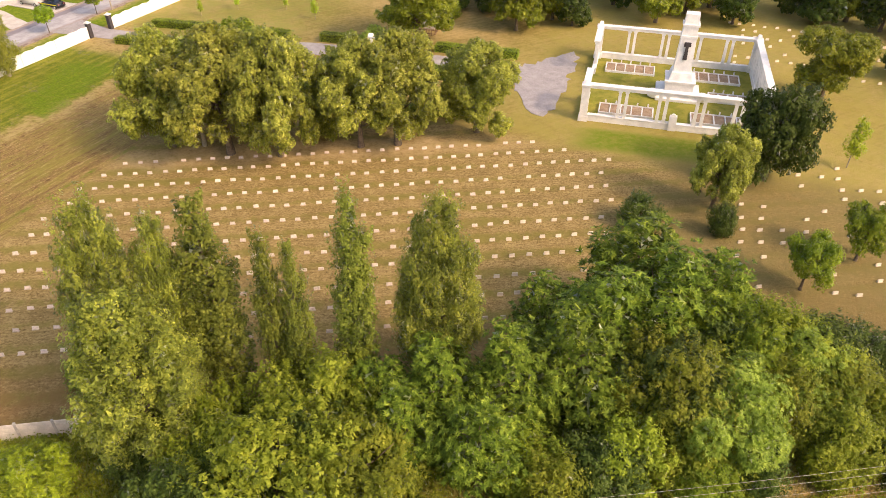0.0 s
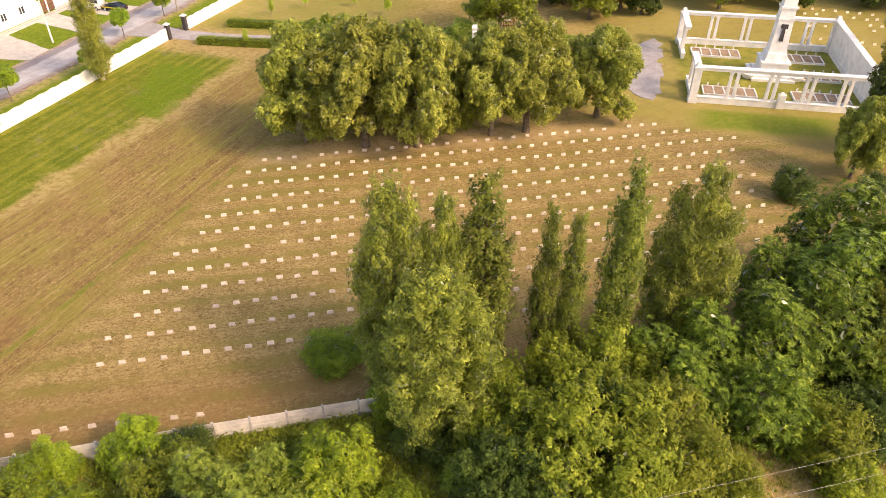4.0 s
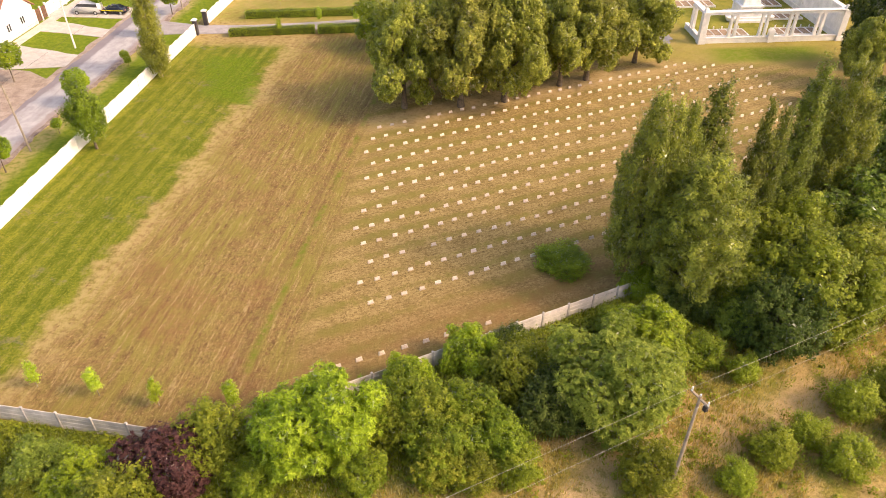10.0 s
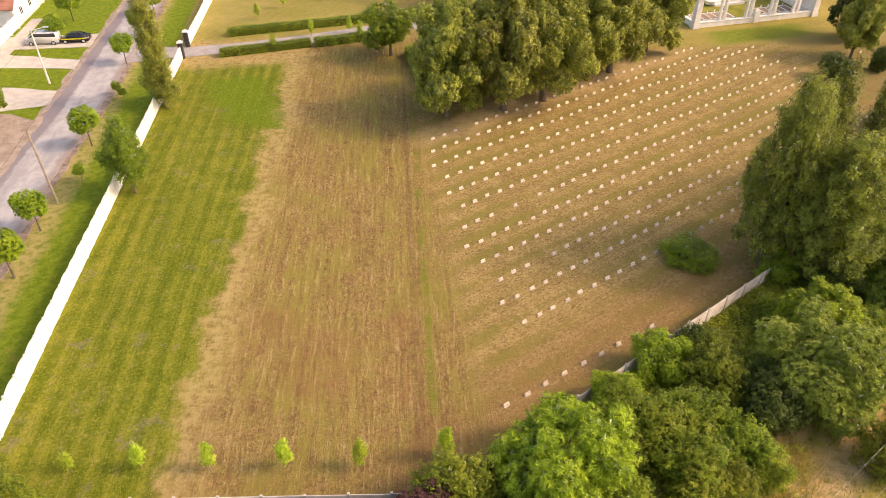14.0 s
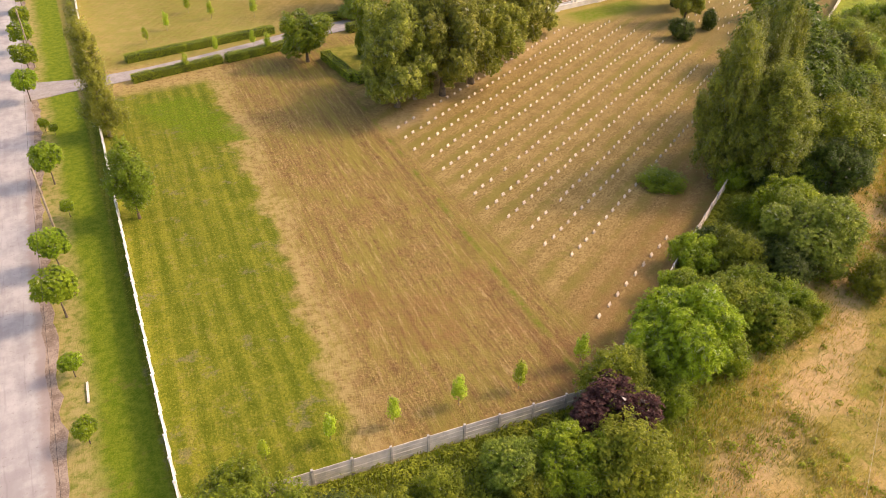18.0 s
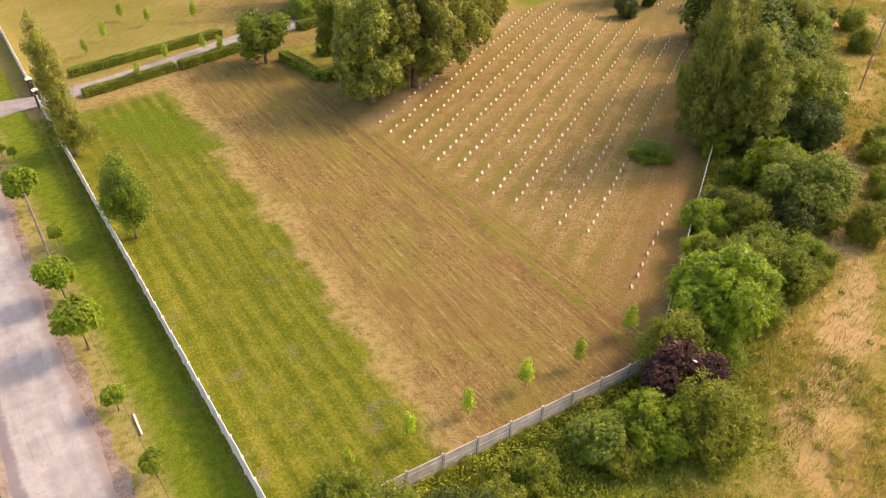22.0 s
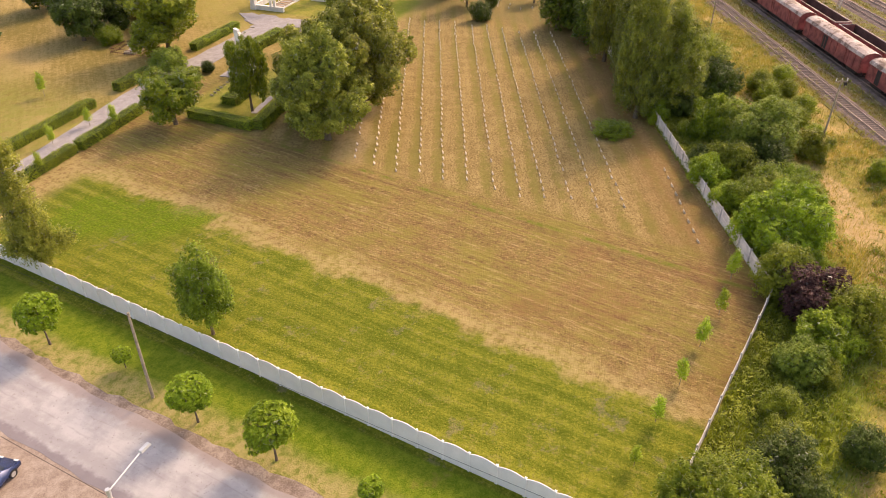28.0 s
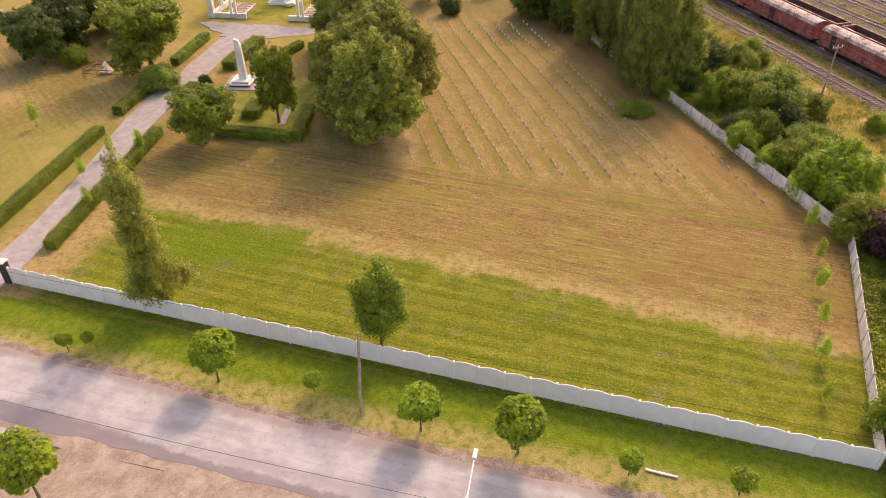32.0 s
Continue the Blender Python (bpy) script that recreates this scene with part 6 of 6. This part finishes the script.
SHRUBS += [
    ("olive_shrub", -18.6, 21.6, 2.0, "tall olive-green bush in the thicket"), ("shrub", -28.6, 20.6, 1.7, "mid-green bush below the poplars"),
    ("olive_shrub", -20.0, 6.4, 0.7, "low yellow-green bush in the meadow"), ("yellow_shrub", -40.9, -6.2, 0.75, "low olive bush in the meadow"),
    ("dark_shrub", -48.0, -11.4, 0.8, "dark bush beside the dirt track"), ("olive_shrub", -84.0, -0.6, 0.7, "low olive bush in the weeds"),
    ("olive_shrub", -78.8, -2.8, 0.65, "low olive bush in the weeds"), ("dark_shrub", -85.4, -6.0, 0.75, "dark bush in the weeds"),
    ("olive_shrub", -87.6, -1.0, 0.8, "low olive bush in the weeds"), ("shrub", -58.0, 0.2, 0.8, "green bush at the meadow edge"),
    ("olive_shrub", 4.1, 37.1, 1.35, "olive-green bush in the thicket"), ("shrub", 8.5, 41.1, 1.4, "mid-green bush in the thicket"),
    ("shrub", 1.7, 31.1, 1.1, "mid-green bush at the meadow edge"), ("dark_shrub", 10.5, 45.8, 1.4, "dark green bush in the thicket"),
    ("olive_shrub", 12.8, 39.5, 1.45, "olive-green bush in the thicket"), ("shrub", 6.5, 45.4, 1.3, "mid-green bush in the thicket"),
    ("olive_shrub", -1.2, 32.0, 1.2, "olive-green bush at the meadow edge"), ("dark_shrub", -33.2, 18.2, 0.9, "dark low bush below the poplars"),
    ("dark_shrub", -7.5, 60.4, 0.95, "dark green bush beside the grave rows"), ("yellow_shrub", -23.2, 8.7, 0.85, "yellow-green bush in the meadow"),
    ("yellow_shrub", -27.2, 5.9, 0.65, "olive-green bush in the meadow"), ("olive_shrub", -19.6, 10.2, 0.9, "olive-green bush in the meadow"),
    ("shrub", -33.1, 13.2, 0.75, "green bush at the edge of the thicket"), ("yellow_shrub", -30.2, 11.6, 0.6, "yellow-green bush in tall grass"),
    ("olive_shrub", -53.4, 4.2, 1.1, "olive-green bush in the thicket"), ("ash", -55.6, 8.2, 0.55, "light green bushy tree beside the wall"),
]
SHRUBS += [
    ("shrub", -52.4, 1.9, 1.1, "mid-green bush at the meadow edge"), ("olive_shrub", -47.8, 11.2, 0.95, "olive-green bush beside the wall"),
    ("olive_shrub", -57.0, 4.0, 0.95, "olive-green bush beside a light green tree"), ("grey_shrub", -78.8, -1.4, 1.0, "grey-green low bush in the weeds"),
    ("olive_shrub", -7.2, 26.4, 1.3, "olive-green bush in the thicket"), ("shrub", -10.0, 27.8, 1.3, "mid-green bush in the thicket"),
    ("dark_shrub", -4.4, 28.4, 1.3, "dark green bush in the thicket"), ("olive_shrub", -13.6, 21.4, 0.9, "olive-green bush at the meadow edge"),
    ("yellow_shrub", -6.0, 23.4, 0.9, "yellow-green bush at the meadow edge"), ("olive_shrub", 10.3, 28.0, 1.0, "olive-green bush in the meadow"),
    ("yellow_shrub", 18.3, 34.4, 1.1, "yellow-green bush in the meadow"), ("shrub", -39.6, 15.6, 0.7, "green bush beside the wall"),
    ("shrub", -64.8, -0.8, 0.75, "green bush at the meadow edge"), ("dark_shrub", -48.0, 12.6, 0.8, "dark low bush beside the wall"),
]
for i, (kind, x, y, s, label) in enumerate(SHRUBS):
    plant(kind, x, y, s, label, "bush", "bush", THICKET, i % 2 if kind in ("shrub", "olive_shrub", "ash") else 0)
random.seed(21)
for i in range(46):
    u, v = random.uniform(-12, 42), random.uniform(26.5, 35.5)
    if -5 < u < 11 and v > 27.2:
        u += 16
    kind = random.choice(["olive_shrub", "shrub", "olive_shrub", "grey_shrub", "dark_shrub", "yellow_shrub"])
    names = {"olive_shrub": "olive-green bush in the thicket", "shrub": "mid-green bush in the thicket", "grey_shrub": "grey-green bush in the thicket", "dark_shrub": "dark green bush in the thicket", "yellow_shrub": "yellow-green bush in the thicket"}
    plant(kind, *W(u, v), random.uniform(1.1, 1.9) * (0.75 if v < 29 else 1), names[kind], "bush", "bush", THICKET, i % 2 if "olive" in kind or kind == "shrub" else 0, random.uniform(0.95, 1.25))
elder = plant("shrub", 2.6, 43.6, 1.95, "elder bush with white blossom beside the wall", "bush", "bush", THICKET, 1)
petals = crown_cloud([(0, 0, 2.2, 1.5, 1.5, 1.1), (1.0, -0.6, 2.0, 0.9, 0.9, 0.9)], 0.12, 0.7, 0.35, 16, 0.02, 0.1, up=1.2, core=0)
under("blossom", leaves("blossom", *petals, L_BLOSSOM), elder, None, "flat white flower heads")
plant("shrub", -43.2, 24.6, 1.05, "low spreading green bush among the graves", "bush", "bush", tall=0.42)

# saplings inside the wall
for i, (x, y) in enumerate(((-88.6, 7.4), (-84.0, 6.7), (-78.9, 6.2), (-74.0, 5.6), (-68.2, 5.6), (-93.2, 7.7))):
    ob = plant("sapling", x, y, (0.85, 0.9, 0.98, 0.95, 1.05, 0.7)[i], "young yellow-green sapling in mown grass", "sapling", "tree", "row of saplings", i % 2)

# road side trees
roadside = plant("roadside_poplar", -97.0, 63.5, 1.0, "tall slim pale-leaved poplar with ragged twigs by the wall", "poplar_tree", "tree")
roadside.matrix_basis = pose(-97.0, 63.5, 0, -1.5, -1.0, 0) @ Matrix.Diagonal((1.0, 1.0, 1.03, 1))
plant("maple", -96.5, 42.8, 1.0, "young maple with dense green crown by the wall", "maple_tree", "tree")
STREET = "round street trees"
for x, y, s in ((-103.8, 54.0, 1.05), (-104.3, 37.0, 0.95), (-104.3, 29.7, 1.08), (-105.3, 78.6, 0.95), (-105.0, 88.6, 1.0), (-105.2, 99, 1.0), (-105.2, 109, 0.9), (-105.0, 120, 1.0), (-105.0, 131, 1.0), (-116.6, 60.2, 1.2), (-117.6, 88.9, 0.9), (-118.0, 98.0, 1.1), (-116.6, 30.0, 1.1)):
    plant("globe", x, y, s, "clipped round maple street tree on the verge", "street_tree", "tree", STREET, int(x * 3 + y) % 2)
for x, y, s in ((-104.2, 21.9, 0.5), (-103.8, 14.6, 0.5), (-103.0, 66.6, 0.32), (-102.8, 46.2, 0.42), (-104.0, 68.0, 0.4)):
    plant("globe", x, y, s, "small young round tree on the verge", "street_tree", "tree", STREET, 0)
for x, y, s in ((-79, 86.0, 0.7), (-73, 86.5, 0.7), (-84.5, 80.9, 0.7), (-71.5, 83.4, 0.8), (-84, 100, 0.8), (-76, 103, 0.8), (-69, 101, 0.9), (-88, 95, 0.7), (-79, 108, 0.8)):
    plant("sapling", x, y, s * 1.3, "thin young sapling on the lawn", "sapling", "tree", "lawn saplings", 0)
plant("dark_tree", -131.0, 62.0, 0.9, "dense dark conifer in a house garden", "tree", "tree", tall=1.2)
plant("shrub", -127.6, 63.6, 0.9, "round green bush in a house garden", "bush", "bush")

tagged(new("concrete_post", shape("concrete_post", boxed(-103.5, 19.7, 0.06, 0.15, 2.2, 0.13, rz=-2), CONCRETE)), "fallen pale concrete post lying on grass", "post")


# ---- weeds and tall grass ----
def tufts(name, n, place, height, material, label, blades=5, spread=0.16, width=0.05):
    pts = np.array([place() for _ in range(n)])
    base = np.repeat(pts, blades, axis=0)
    m = len(base)
    a = rng.uniform(0, 2 * np.pi, m)
    h = height * rng.uniform(0.5, 1.25, m)
    base = base + np.c_[rng.normal(size=(m, 2)) * spread, np.zeros(m)]
    side = np.c_[np.cos(a), np.sin(a), np.zeros(m)] * width
    bend = np.c_[rng.normal(size=(m, 2)) * 0.22 * h[:, None], h]
    v = np.empty((m, 3, 3))
    v[:, 0], v[:, 1], v[:, 2] = base - side, base + side, base + bend
    tagged(new(name, raw(name, v.reshape(-1, 3), np.arange(m * 3).reshape(-1, 3), material)), label, "grass", kind="stuff")


def wall_y(x):
    return max(-0.096 * x - 4.65, 0.587 * x + 42.7)


def meadow_place():
    while True:
        u, v = random.uniform(-105, 60), random.uniform(8.5, 36)
        x, y = W(u, v)
        d = wall_y(x) - y
        if d < 0.4 or x < -99:
            continue
        if random.random() < (0.9 if noise.noise(Vector((x * 0.13, y * 0.13, 1.7))) > -0.12 else 0.18):
            return x, y, 0.0


def weed_place():
    while True:
        x = random.uniform(-104, 2)
        y = wall_y(x) - abs(random.gauss(0, 4.0)) - 0.3
        return x, y, 0.0


random.seed(31)
tufts("meadow_grass", 42000, meadow_place, 0.42, L_GRASS, "tall dry yellow-green meadow grass", 4, 0.22, 0.035)
tufts("weeds", 24000, weed_place, 0.42, L_WEED, "lush green weeds along the outside of the wall", 3, 0.22, 0.06)


def herbs(name, n, place, radius, height, material, label):
    """Low leafy clumps of weeds."""
    at = np.array([place() for _ in range(n)])
    k = 34
    r = radius * rng.uniform(0.5, 1.4, size=(n, 1, 1))
    d = on_ball(n * k).reshape(n, k, 3)
    d[:, :, 2] = np.abs(d[:, :, 2])
    p = (at[:, None, :] + d * r * np.array([1, 1, height / radius])).reshape(-1, 3)
    nr = (d + rng.normal(size=(n, k, 3)) * 0.2 + np.array([0, 0, 0.4])).reshape(-1, 3)
    sizes = rng.uniform(0.13, 0.24, n * k)
    tagged(new(name, leaves(name, p + np.array([0, 0, 0.05]), nr, sizes, rng.normal(size=(n * k, 3)), material)), label, "weeds", kind="stuff")


herbs("herb_clumps", 3200, weed_place, 0.55, 0.5, L_HERB, "leafy clumps of green weeds beside the wall")
herbs("meadow_clumps", 1900, meadow_place, 0.45, 0.4, L_YELLOW, "yellow-green leafy clumps in the meadow")


def siding_place():
    o = random.choice((1.9, -3.6, -3.6, -3.6, -9.9, -15.2, -21.5, -28.0))
    return (*R(random.uniform(-45, 120), o + random.gauss(0, 0.75 if o != -3.6 else 1.1)), 0.02)


tufts("siding_weeds", 11000, siding_place, 0.32, L_SIDING, "green and dry weeds between the railway tracks", 3, 0.25, 0.06)
herbs("siding_clumps", 500, siding_place, 0.4, 0.3, L_HERB, "low leafy weeds beside the railway tracks")
